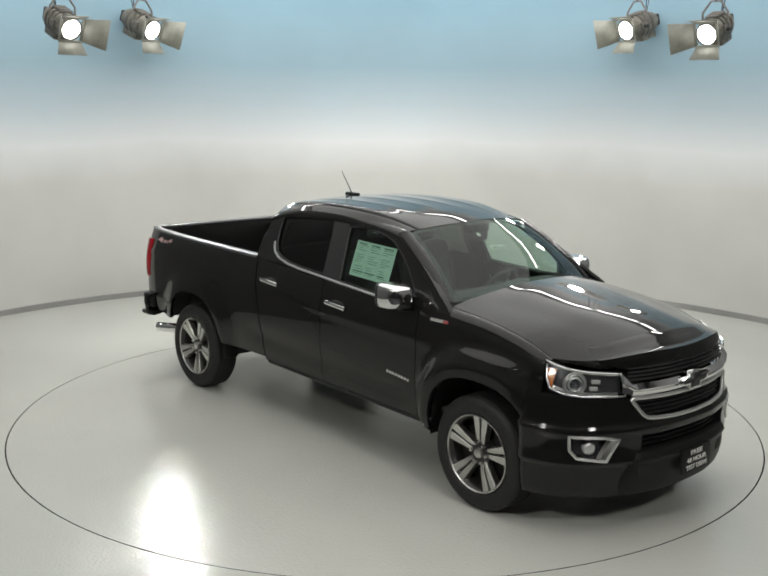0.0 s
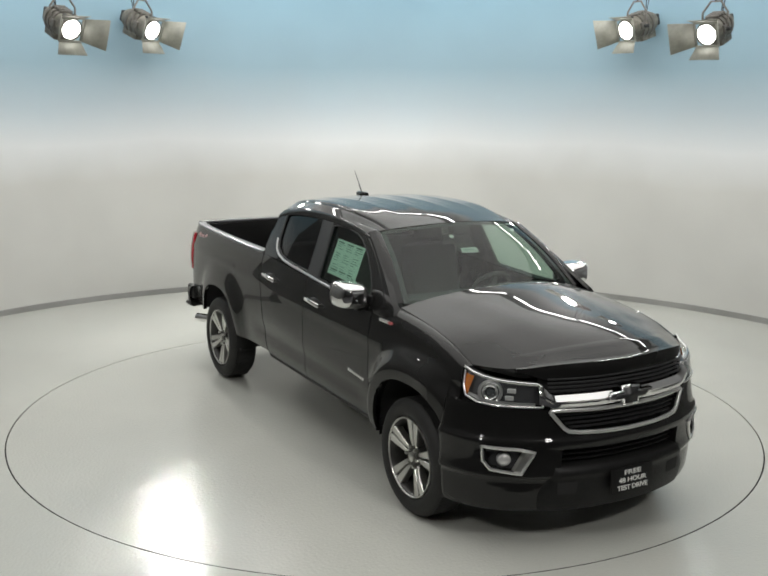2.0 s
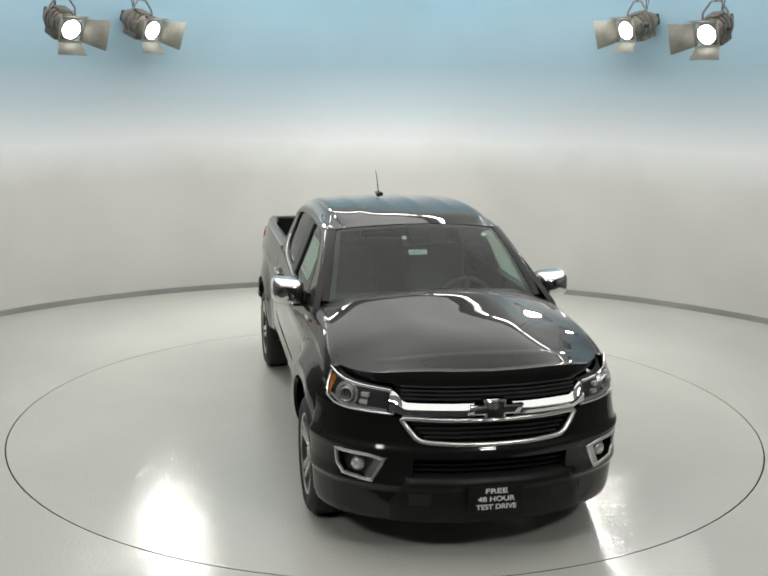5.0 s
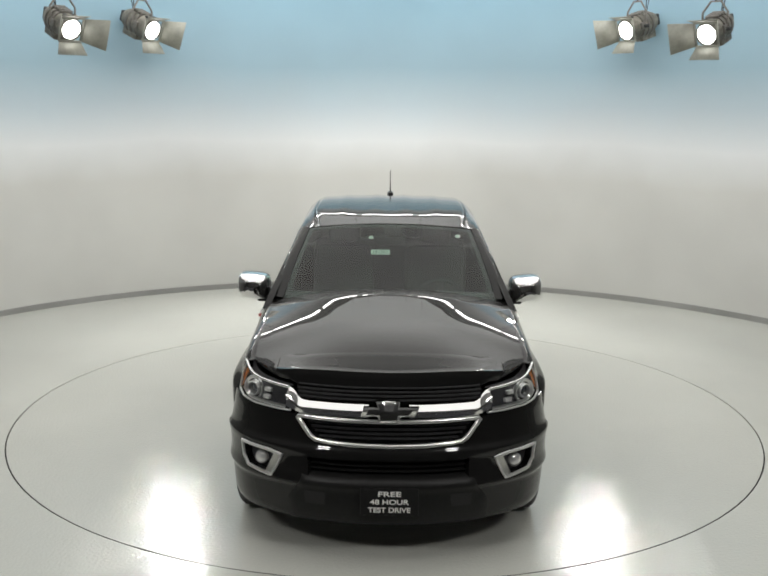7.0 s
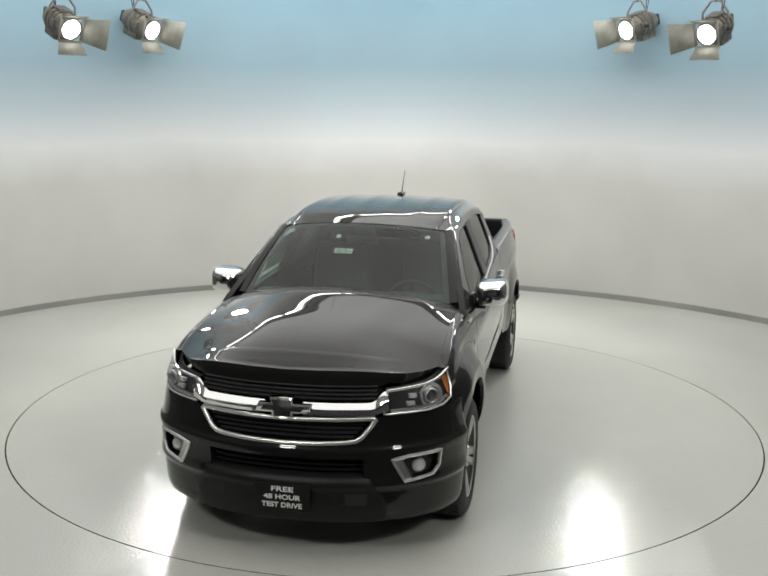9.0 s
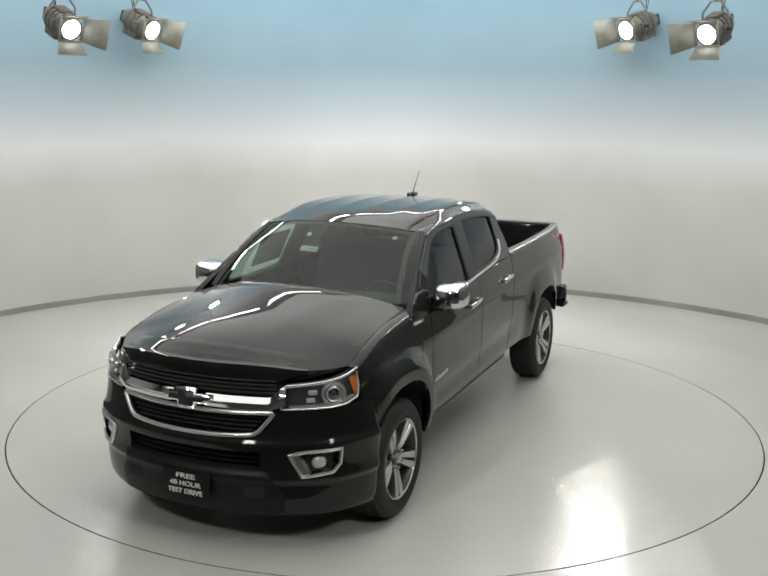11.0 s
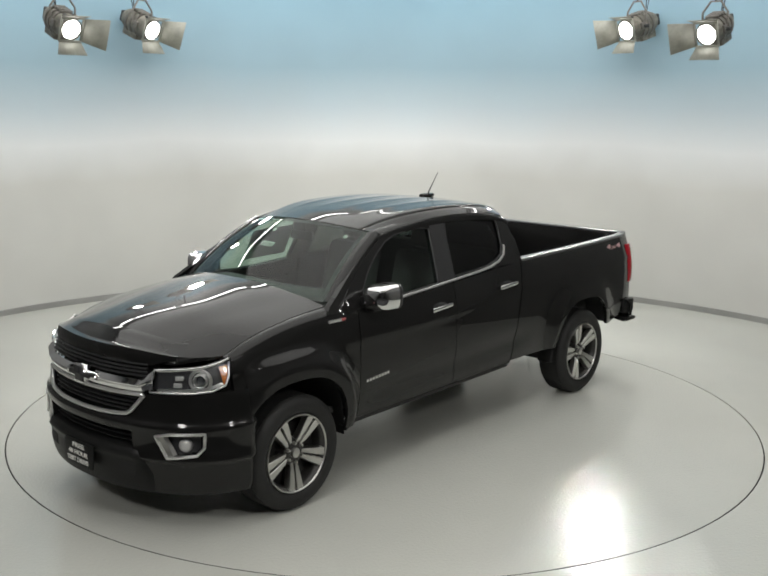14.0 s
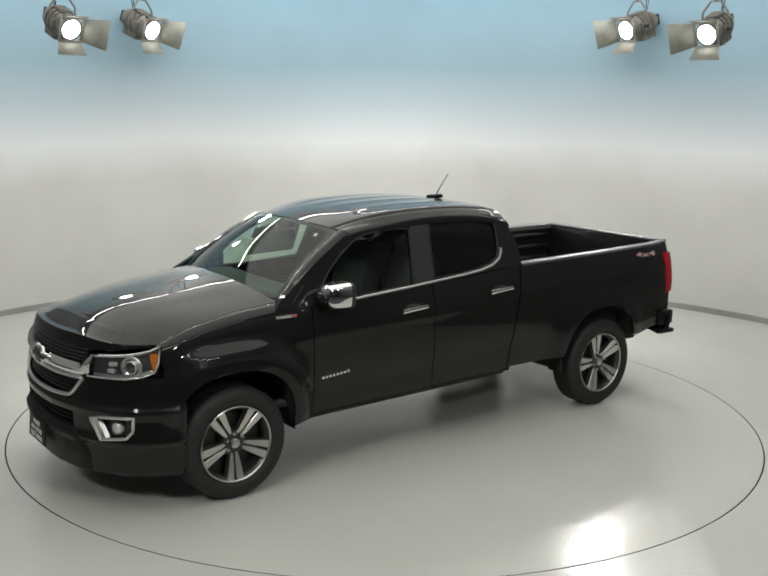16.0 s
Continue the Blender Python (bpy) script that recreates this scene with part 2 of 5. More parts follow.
# ---------- lamps of the studio ----------
def build_canopy():
    bm = bmesh.new()
    add_lathe(bm, [(0.0, CANOPY_Z), (CANOPY_R, CANOPY_Z), (CANOPY_R, CANOPY_Z + 0.01), (0.0, CANOPY_Z + 0.01)], 64)
    bmesh.ops.remove_doubles(bm, verts=bm.verts, dist=1e-5)
    top = tagged(finish(bm, "ceiling_light", M_CANOPY), "round luminous white stretch ceiling over the turntable", "ceiling light")
    bm = bmesh.new()
    add_lathe(bm, [(CANOPY_R + 0.002, CANOPY_Z - 0.03), (CANOPY_R + 0.06, CANOPY_Z - 0.03), (CANOPY_R + 0.06, CEIL), (CANOPY_R + 0.002, CEIL)], 64, closed=True)
    part("rim", bm, M_GREYMETAL, top)
    top.location.y = CANOPY_Y


def build_tube(x, y, z, rz):
    ob = finish(box(-0.60, 0.60, -0.03, 0.03, 0.0, 0.05, bevel=0.01), "tube_light", M_GREYMETAL)
    ob.matrix_world = pose(x, y, z, 0, 0, rz)
    tagged(ob, "slim white tube light hung from the ceiling", "tube light", "tube lights round the turntable")
    part("tube", add_tube(bmesh.new(), [(-0.59, 0, -0.02), (0.59, 0, -0.02)], 0.014, 10), M_TUBE, ob)
    for e in (-0.45, 0.45):
        part("hanger", add_tube(bmesh.new(), [(e, 0, 0.05), (e, 0, CEIL - z)], 0.004, 6), M_CABLE, ob)


def build_stage_lamp(p, way, r, flip):
    """A hung stage lamp: drum housing, square front frame, four barn doors, yoke, rods."""
    lamp = new("stage_lamp")
    m = look(p, Vector(p) + Vector(way))
    lamp.matrix_world = m
    tagged(lamp, "lit grey metal stage lamp with open barn doors hung from above", "stage lamp", "stage lamps before the wall")
    bm = bmesh.new()
    add_lathe(bm, [(0.0, 0.0), (r, 0.0), (r, 0.008), (0.0, 0.008)], 32)
    bmesh.ops.remove_doubles(bm, verts=bm.verts, dist=1e-5)
    part("lens", bm, M_LENS, lamp, "bright round lens")
    bm = bmesh.new()
    add_lathe(bm, [(r, -0.012), (r + 0.018, -0.012), (r + 0.022, 0.0), (r + 0.022, 0.10), (r + 0.026, 0.13), (r + 0.030, 0.24), (r + 0.024, 0.40), (r - 0.01, 0.47), (0.0, 0.475)], 32)
    part("housing", bm, M_HOUSING, lamp, "round grey lamp housing")
    bm = bmesh.new()
    for k in range(3):
        add_lathe(bm, [(r + 0.02, 0.16 + 0.08 * k), (r + 0.042, 0.165 + 0.08 * k), (r + 0.042, 0.19 + 0.08 * k), (r + 0.02, 0.195 + 0.08 * k)], 32)
    part("cooling_ribs", bm, M_GREYMETAL, lamp)
    part("ballast_box", box(-0.085, 0.085, -0.19, -0.085, 0.17, 0.42, bevel=0.012), M_HOUSING, lamp, "boxy grey ballast under the housing")
    for e in (-1, 1):
        part("clamp_block", box(e * (r + 0.02) - 0.022, e * (r + 0.02) + 0.022, -0.03, 0.05, 0.12, 0.19, bevel=0.006), M_GREYMETAL, lamp)
        part("latch", box(e * 0.06 - 0.02, e * 0.06 + 0.02, r + 0.018, r + 0.038, 0.02, 0.09, bevel=0.004), M_CABLE, lamp)
    for k in range(4):
        part("vent_fin", box(-0.075, 0.075, r + 0.02, r + 0.05, 0.15 + 0.055 * k, 0.168 + 0.055 * k), M_GREYMETAL, lamp)
    part("rear_cap", box(-0.07, 0.07, -0.07, 0.07, 0.47, 0.54, bevel=0.015), M_CABLE, lamp, "black rear cap of the lamp")
    h = r + 0.03
    bm = bmesh.new()
    for x0, x1, y0, y1 in ((-h, h, h - 0.018, h), (-h, h, -h, -h + 0.018), (-h, -h + 0.018, -h + 0.018, h - 0.018), (h - 0.018, h, -h + 0.018, h - 0.018)):
        add_box(bm, x0, x1, y0, y1, -0.02, 0.0)
    part("front_frame", bm, M_DOOR, lamp)
    for a, size, open_deg in ((180 if flip < 0 else 0, 0.27, 60), (90, 0.07, 35), (270, 0.15, 46)):
        bm = bmesh.new()
        w = h * 0.95
        o = radians(open_deg)
        pts = []
        for d, ww in ((0.0, w), (size, w * 1.35)):
            pts.append([(h + d * math.sin(o), -ww, -0.02 - d * math.cos(o)), (h + d * math.sin(o), ww, -0.02 - d * math.cos(o))])
        add_grid(bm, pts)
        thicken(bm, (0.004, 0, 0.004))
        bmesh.ops.holes_fill(bm, edges=[e for e in bm.edges if len(e.link_faces) == 1], sides=8)
        bmesh.ops.rotate(bm, matrix=Matrix.Rotation(radians(a), 3, "Z"), verts=bm.verts)
        part("barn_door", bm, M_DOOR, lamp, "flared sheet metal flap")
    inv = m.inverted()
    c = Vector(p) - Vector(way).normalized() * 0.18
    side = Vector((-way[1], way[0], 0)).normalized()
    top = c + Vector((0, 0, 0.30))
    yoke = [c + side * (r + 0.035), c + side * (r + 0.04) + Vector((0, 0, 0.18)), top + side * 0.06, top - side * 0.06, c - side * (r + 0.04) + Vector((0, 0, 0.18)), c - side * (r + 0.035)]
    part("yoke", add_tube(bmesh.new(), [inv @ q for q in yoke], 0.012, 8), M_GREYMETAL, lamp)
    part("hanger", add_tube(bmesh.new(), [inv @ top, inv @ Vector((top.x, top.y, CEIL))], 0.010, 8), M_CABLE, lamp)
    b = Vector(p) - Vector(way).normalized() * 0.34
    for k, dx in enumerate((0.05, -0.12)):
        q0, q1 = b + Vector((0, 0, 0.05)), Vector((b.x + flip * dx * 3, b.y, CEIL))
        pts = [q0.lerp(q1, t / 8) + Vector((flip * 0.10 * math.sin(math.pi * t / 8) * (k + 0.3), 0, -0.05 * math.sin(math.pi * t / 8))) for t in range(9)]
        part("cable", add_tube(bmesh.new(), [inv @ q for q in pts], 0.006, 6), M_CABLE, lamp)
    part("tilt_knob", add_tube(bmesh.new(), [inv @ (c + side * (r + 0.03)), inv @ (c + side * (r + 0.085))], 0.022, 10), M_CABLE, lamp)


# body for an added lamp that brightens the truck from behind the camera
def build_soft_lamp(p):
    ob = finish(box(-0.32, 0.32, -0.32, 0.32, 0.0, 0.22, bevel=0.03), "added_soft_lamp", M_GREYMETAL)
    ob.matrix_world = look(p, (0, 0.5, 0.8))
    tagged(ob, "square grey soft lamp added out of view behind the camera", "soft lamp", "soft lamps in the hall")
    part("diffuser", box(-0.28, 0.28, -0.28, 0.28, -0.02, 0.004, bevel=0.005), M_TUBE, ob)
    inv = ob.matrix_world.inverted()
    part("hanger", add_tube(bmesh.new(), [inv @ Vector(p), inv @ Vector((p[0], p[1], CEIL))], 0.012, 8), M_CABLE, ob)


for spot_at in ADDED_SOFT_LAMPS:
    build_soft_lamp(spot_at)
build_canopy()
for tube_place in TUBES:
    build_tube(*tube_place)
for p, way, r in STAGE:
    build_stage_lamp(p, way, r, 1 if p[0] > 0 else -1)


# ---------- materials of the truck ----------
M_BODY = material("black_gloss_paint", (0.0085, 0.0084, 0.0082), 0.45, coat=0.95, spec=0.04)
M_BODY.node_tree.nodes["Principled BSDF"].inputs["Coat IOR"].default_value = 1.42
M_SATIN = material("black_satin_trim", (0.018, 0.018, 0.019), 0.42, grain=0.1, grain_scale=60)
M_PLASTIC = material("black_moulded_plastic", (0.010, 0.010, 0.010), 0.42, spec=0.22, bump=0.3, bump_scale=350, grain=0.15)
M_LINER = material("wheel_well_liner", (0.014, 0.014, 0.014), 0.85, bump=0.3, bump_scale=90)
M_CHROME = material("bright_chrome", (0.80, 0.80, 0.80), 0.06, metal=1.0)
M_TRIM = material("satin_bright_trim", (0.80, 0.80, 0.79), 0.28, metal=0.9)
M_SILVER = material("machined_alloy", (0.60, 0.595, 0.57), 0.32, metal=1.0, bump=0.05, bump_scale=400)
M_POCKET = material("painted_alloy_grey", (0.055, 0.054, 0.052), 0.35, metal=0.6)
M_TYRE = material("tyre_rubber", (0.013, 0.013, 0.0125), 0.66, grain=0.15, grain_scale=30, bump=0.3, bump_scale=120)
M_RED = material("red_lamp_plastic", (0.42, 0.012, 0.022), 0.12, coat=0.6)
M_AMBER = material("amber_reflector", (0.50, 0.15, 0.02), 0.2, coat=0.6)
M_LAMPIN = material("lamp_inner_reflector", (0.80, 0.80, 0.79), 0.22, metal=0.55)
M_LAMPDARK = material("lamp_dark_bezel", (0.045, 0.045, 0.048), 0.3)
M_PROJECTOR = material("projector_glass", (0.05, 0.055, 0.06), 0.04, coat=1.0)
M_SEAT = material("dark_seat_cloth", (0.105, 0.102, 0.098), 0.9, stain=0.08, stain_scale=4)
M_DASH = material("dark_dash_plastic", (0.08, 0.08, 0.08), 0.7, stain=0.06, stain_scale=3)
M_HEADLINER = material("grey_headliner", (0.30, 0.29, 0.27), 0.95)
M_PAPER = material("sticker_paper", (0.55, 0.72, 0.62), 0.5, grain=0.03)
M_INK = material("sticker_print", (0.10, 0.16, 0.13), 0.6)
M_WHITE = material("white_lettering", (0.75, 0.75, 0.72), 0.5)
M_LABEL = material("white_label_paper", (0.75, 0.80, 0.74), 0.6)
M_BADGERED = material("badge_red", (0.40, 0.10, 0.10), 0.3)
M_DECAL = material("decal_silver_red", (0.55, 0.36, 0.36), 0.4)
M_RAILCAP = material("bed_rail_cap", (0.085, 0.085, 0.087), 0.36, bump=0.2, bump_scale=300)


def glass(name, tint, gloss=1.0):
    m = bpy.data.materials.new(name)
    m.use_nodes = True
    nt = m.node_tree
    nt.nodes.remove(nt.nodes["Principled BSDF"])
    out = nt.nodes["Material Output"]
    tr = nt.nodes.new("ShaderNodeBsdfTransparent")
    tr.inputs[0].default_value = (*tint, 1)
    gl = nt.nodes.new("ShaderNodeBsdfGlossy")
    gl.inputs["Roughness"].default_value = 0.015
    lw = nt.nodes.new("ShaderNodeLayerWeight")
    lw.inputs[0].default_value = 0.5
    pw = nt.nodes.new("ShaderNodeMath")
    pw.operation, pw.inputs[1].default_value = "POWER", 5.0
    nt.links.new(lw.outputs["Facing"], pw.inputs[0])
    fr = nt.nodes.new("ShaderNodeMath")
    fr.operation, fr.inputs[1].default_value, fr.inputs[2].default_value = "MULTIPLY_ADD", 0.9, 0.045 * gloss
    nt.links.new(pw.outputs[0], fr.inputs[0])
    mx = nt.nodes.new("ShaderNodeMixShader")
    nt.links.new(fr.outputs[0], mx.inputs[0])
    nt.links.new(tr.outputs[0], mx.inputs[1])
    nt.links.new(gl.outputs[0], mx.inputs[2])
    nt.links.new(mx.outputs[0], out.inputs[0])
    return m


M_WINDSHIELD = glass("windshield_glass", (0.60, 0.73, 0.66), 1.4)
M_SIDEGLASS = glass("front_side_glass", (0.66, 0.78, 0.72))
M_PRIVACY = glass("dark_privacy_glass", (0.085, 0.095, 0.09))
M_CLEAR = glass("clear_lamp_cover", (0.93, 0.94, 0.94))


# ---------- the truck: x forward, y to its left, z up, origin between the axles ----------
AXLE = 1.784
TYRE_R = 0.385
PLAN = [(-2.84, 0.800), (-2.77, 0.828), (-2.64, 0.858), (-2.30, 0.885), (-1.80, 0.900), (-0.80, 0.898), (0.20, 0.906), (1.20, 0.908),
        (1.80, 0.893), (2.10, 0.897), (2.25, 0.888), (2.40, 0.838), (2.50, 0.79)]
SECT = [(0.38, -0.075), (0.44, -0.05), (0.50, -0.028), (0.60, -0.010), (0.75, 0.0), (0.95, 0.0), (1.08, -0.006), (1.16, -0.018),
        (1.22, -0.030), (1.28, -0.046), (1.38, -0.082)]
ARCHES = [(1.825, 0.45, 0.480), (-1.775, 0.445, 0.485)]   # centre, half-length, height over 0.40
ARCH_Z, ARCH_N = 0.40, 2.7


def arch_top(x, grow=0.0):
    """Height of the wheel opening over x, or None beside it."""
    for c, a, b in ARCHES:
        q = abs(x - c) / (a + grow)
        if q < 1:
            return ARCH_Z + (b + grow) * (1 - q ** ARCH_N) ** (1 / ARCH_N)
    return None


def side_y(x, z):
    y = lerp_table(PLAN, x) + lerp_table(SECT, z)
    for c, a, b in ARCHES:
        q = ((abs(x - c) / a) ** ARCH_N + (max(0.0, z - ARCH_Z) / b) ** ARCH_N) ** (1 / ARCH_N)
        y += (1 - 0.32 * smoothstep(2.06, 2.26, x)) * 0.0425 * (min(1.0, max(0.0, (1.43 - q) / 0.27)) + 1 - smoothstep(1.14, 1.45, q)) if c > 0 else 0.036 * (1 - smoothstep(1.0, 1.50, q))
    # hollow low on the doors, and a soft shoulder under the handles
    y -= 0.014 * math.exp(-((z - 0.645 + 0.045 * x) / 0.055) ** 2) * smoothstep(-1.0, -0.7, x) * (1 - smoothstep(1.0, 1.2, x))
    y += 0.008 * math.exp(-((z - 1.075 + 0.03 * x) / 0.03) ** 2)
    return y


def upper_y(z):
    """The plane of the cab's side above the belt."""
    return 0.862 - (z - 1.25) * 0.43


BELT = [(-0.84, 1.318), (-0.60, 1.318), (-0.366, 1.305), (0.0, 1.280), (0.30, 1.262), (0.80, 1.232), (1.20, 1.222), (1.45, 1.222)]


def belt(x):
    return lerp_table(BELT, x)


def gap_x(z):
    return -0.826 + (1.30 - z) * 0.19


def panel(cols, zlo, zhi, s, rows=14, left=None, right=None, depth=0.03):
    """A skin panel between zlo(x) and zhi(x) at the given columns; left and right bend its ends by height."""
    bm = bmesh.new()
    x0, x1 = cols[0], cols[-1]
    grid = []
    for x in cols:
        u = (x - x0) / (x1 - x0)
        col = []
        for j in range(rows + 1):
            z = zlo(x) + (zhi(x) - zlo(x)) * j / rows
            xx = (left(z) if left else x0) * (1 - u) + (right(z) if right else x1) * u
            col.append((xx, s * side_y(xx, z), z))
        grid.append(col)
    add_grid(bm, grid)
    thicken(bm, (0, -s * depth, 0))
    return bm


def dense(a, b, n, centre=None, half=None):
    """Columns from a to b, crowded near the ends of a wheel opening."""
    xs = [a + (b - a) * k / n for k in range(n + 1)]
    if centre is not None:
        for k in range(1, 26):
            t = math.cos(math.pi * k / 26)
            xs.append(centre + half * t)
        for e in (-1, 1):
            for d in (-0.012, -0.0015, 0.0015, 0.012, 0.03, 0.06):
                xs.append(centre + e * (half + d))
    xs = sorted(x for x in xs if a <= x <= b)
    out = [xs[0]]
    for x in xs[1:]:
        if x - out[-1] > 0.0012:
            out.append(x)
    if out[-1] < b:
        out[-1] = b
    return out


# hood and fender top lines
HOOD_W = [(1.20, 0.785), (1.42, 0.785), (1.70, 0.790), (1.95, 0.800), (2.15, 0.808), (2.30, 0.810), (2.45, 0.800)]
HOOD_EZ = [(1.20, 1.288), (1.42, 1.274), (1.70, 1.248), (1.95, 1.212), (2.15, 1.165), (2.30, 1.110), (2.45, 1.068), (2.56, 1.044), (2.75, 1.02)]
HOOD_CZ = [(1.40, 1.410), (1.60, 1.379), (1.90, 1.334), (2.20, 1.290), (2.45, 1.242), (2.60, 1.194), (2.70, 1.146), (2.76, 1.100)]
HOOD_F = [(0.0, 2.715), (0.20, 2.703), (0.40, 2.662), (0.55, 2.606), (0.65, 2.540), (0.74, 2.438), (0.81, 2.315)]


def hood_w(x):
    return lerp_table(HOOD_W, x)


def hood_z(x, y):
    w = hood_w(min(x, 2.45))
    q = min(1.0, abs(y) / w)
    ez, cz = lerp_table(HOOD_EZ, x), lerp_table(HOOD_CZ, x)
    z = ez + (cz - ez) * (1 - q ** 2.2)
    edge = 0.52 - 0.15 * smoothstep(1.5, 2.6, x)
    z += 0.010 * (1 - smoothstep(edge - 0.14, edge + 0.10, abs(y))) * smoothstep(1.42, 1.7, x) * (1 - smoothstep(2.25, 2.62, x))
    return z


def hood_front(y):
    return lerp_table(HOOD_F, abs(y))


def hood_rear(y):
    return 1.545 - 0.125 * (abs(y) / 0.76) ** 2


# plan curve of the nose, from the middle out to the side
NOSE = [(2.800, 0.0), (2.797, 0.12), (2.785, 0.25), (2.755, 0.39), (2.718, 0.51), (2.668, 0.62), (2.602, 0.728), (2.520, 0.825), (2.43, 0.892), (2.30, 0.950), (2.12, 0.985)]
NOSE_S = [0.0]
for (xa, ya), (xb, yb) in zip(NOSE, NOSE[1:]):
    NOSE_S.append(NOSE_S[-1] + math.hypot(xb - xa, yb - ya))
NOSE_X = [(s, p[0]) for s, p in zip(NOSE_S, NOSE)]
NOSE_Y = [(s, p[1]) for s, p in zip(NOSE_S, NOSE)]
NOSE_O = [(0.18, -0.10), (0.22, -0.055), (0.28, -0.022), (0.34, -0.012), (0.42, -0.006), (0.46, -0.002), (0.486, 0.014), (0.50, 0.013), (0.56, 0.006), (0.64, 0.010),
          (0.70, 0.018), (0.722, 0.003), (0.78, -0.010), (0.88, -0.025), (1.00, -0.042), (1.08, -0.065)]


def nose(s, z, out=0.0):
    """A point on the nose at arc length s (negative: the right side) and height z, pushed out by out."""
    a = abs(s)
    x, y = lerp_table(NOSE_X, a), lerp_table(NOSE_Y, a)
    dx, dy = lerp_table(NOSE_X, a + 0.01) - lerp_table(NOSE_X, max(0, a - 0.01)), lerp_table(NOSE_Y, a + 0.01) - lerp_table(NOSE_Y, max(0, a - 0.01))
    n = math.hypot(dx, dy)
    o = out + lerp_table(NOSE_O, z) - 0.028 * smoothstep(0.86, 1.08, z) * smoothstep(0.62, 1.12, a)
    return Vector((x + dy / n * o, (y - dx / n * o) * (1 if s >= 0 else -1), z))


def nose_band(s0, s1, z0, z1, ns, nz, out=0.0, skip=None, depth=0.04):
    bm = bmesh.new()
    rows = [[nose(s0 + (s1 - s0) * i / ns, z0 + (z1 - z0) * j / nz, out) for i in range(ns + 1)] for j in range(nz + 1)]
    vs = [[bm.verts.new(p) for p in r] for r in rows]
    for j in range(nz):
        for i in range(ns):
            s, z = s0 + (s1 - s0) * (i + 0.5) / ns, z0 + (z1 - z0) * (j + 0.5) / nz
            if not (skip and skip(s, z)):
                bm.faces.new((vs[j][i], vs[j][i + 1], vs[j + 1][i + 1], vs[j + 1][i]))
    bmesh.ops.delete(bm, geom=[v for v in bm.verts if not v.link_faces], context="VERTS")
    thicken(bm, lambda co: Vector((-depth, -depth * 0.5 * (1 if co.y > 0.3 else -1 if co.y < -0.3 else 0), 0)))
    return bm


def nose_outline(pts, out=0.0, step=0.02):
    """A closed run of points on the nose along straight (s, z) edges."""
    res = []
    for (s0, z0), (s1, z1) in zip(pts, pts[1:] + pts[:1]):
        n = max(1, int(math.hypot(s1 - s0, z1 - z0) / step))
        for k in range(n):
            res.append(nose(s0 + (s1 - s0) * k / n, z0 + (z1 - z0) * k / n, out))
    return res


def nose_plate(pts, out, depth):
    """A curved plate on the nose inside an outline of (s, z) corners, with turned edges."""
    bm = bmesh.new()
    n = 16
    smin, smax = min(p[0] for p in pts), max(p[0] for p in pts)

    def span(s):
        zs = []
        for (a, za), (b, zb) in zip(pts, pts[1:] + pts[:1]):
            if a != b and min(a, b) - 1e-9 <= s <= max(a, b) + 1e-9:
                zs.append(za + (zb - za) * (s - a) / (b - a))
        return min(zs), max(zs)
    grid = []
    ss = sorted({round(smin + (smax - smin) * k / n, 5) for k in range(n + 1)} | {round(p[0], 5) for p in pts})
    for s in ss:
        lo, hi = span(s)
        grid.append([nose(s, lo + (hi - lo) * j / 6, out) for j in range(7)])
    add_grid(bm, grid)
    bmesh.ops.remove_doubles(bm, verts=bm.verts, dist=0.0005)
    thicken(bm, (-depth, 0, 0))
    return bm


def flat_bar(path, width, thick, up):
    """A flat trim strip along a path; up(p) gives the way across it, at each point."""
    bm = bmesh.new()
    pts = [Vector(p) for p in path]
    rings = []
    for i, p in enumerate(pts):
        t = (pts[min(i + 1, len(pts) - 1)] - pts[max(i - 1, 0)]).normalized()
        o = up(p).normalized()
        w = t.cross(o).normalized()
        prof = [(-0.5, 0), (-0.42, 0.8), (-0.2, 1.0), (0.2, 1.0), (0.42, 0.8), (0.5, 0)]
        rings.append([bm.verts.new(p + w * (a * width) + o * (b * thick)) for a, b in prof])
    for a, b in zip(rings, rings[1:]):
        for k in range(5):
            bm.faces.new((a[k], a[k + 1], b[k + 1], b[k]))
        bm.faces.new((a[5], a[0], b[0], b[5]))
    bm.faces.new(rings[0][::-1])
    bm.faces.new(rings[-1])
    return bm


def closed_tube(pts, radius, sides=8, squash=1.0):
    bm = bmesh.new()
    n = len(pts)
    pts = [Vector(p) for p in pts]
    c = sum(pts, Vector()) / n
    rings = []
    nrm = Vector()
    for i in range(n):
        nrm += (pts[i] - c).cross(pts[(i + 1) % n] - c)
    nrm.normalize()
    for i in range(n):
        t = (pts[(i + 1) % n] - pts[i - 1]).normalized()
        w = t.cross(nrm).normalized()
        rings.append([bm.verts.new(pts[i] + (w * math.cos(2 * math.pi * k / sides) + nrm * squash * math.sin(2 * math.pi * k / sides)) * radius) for k in range(sides)])
    for i in range(n):
        a, b = rings[i], rings[(i + 1) % n]
        for k in range(sides):
            bm.faces.new((a[k], a[(k + 1) % sides], b[(k + 1) % sides], b[k]))
    return bm


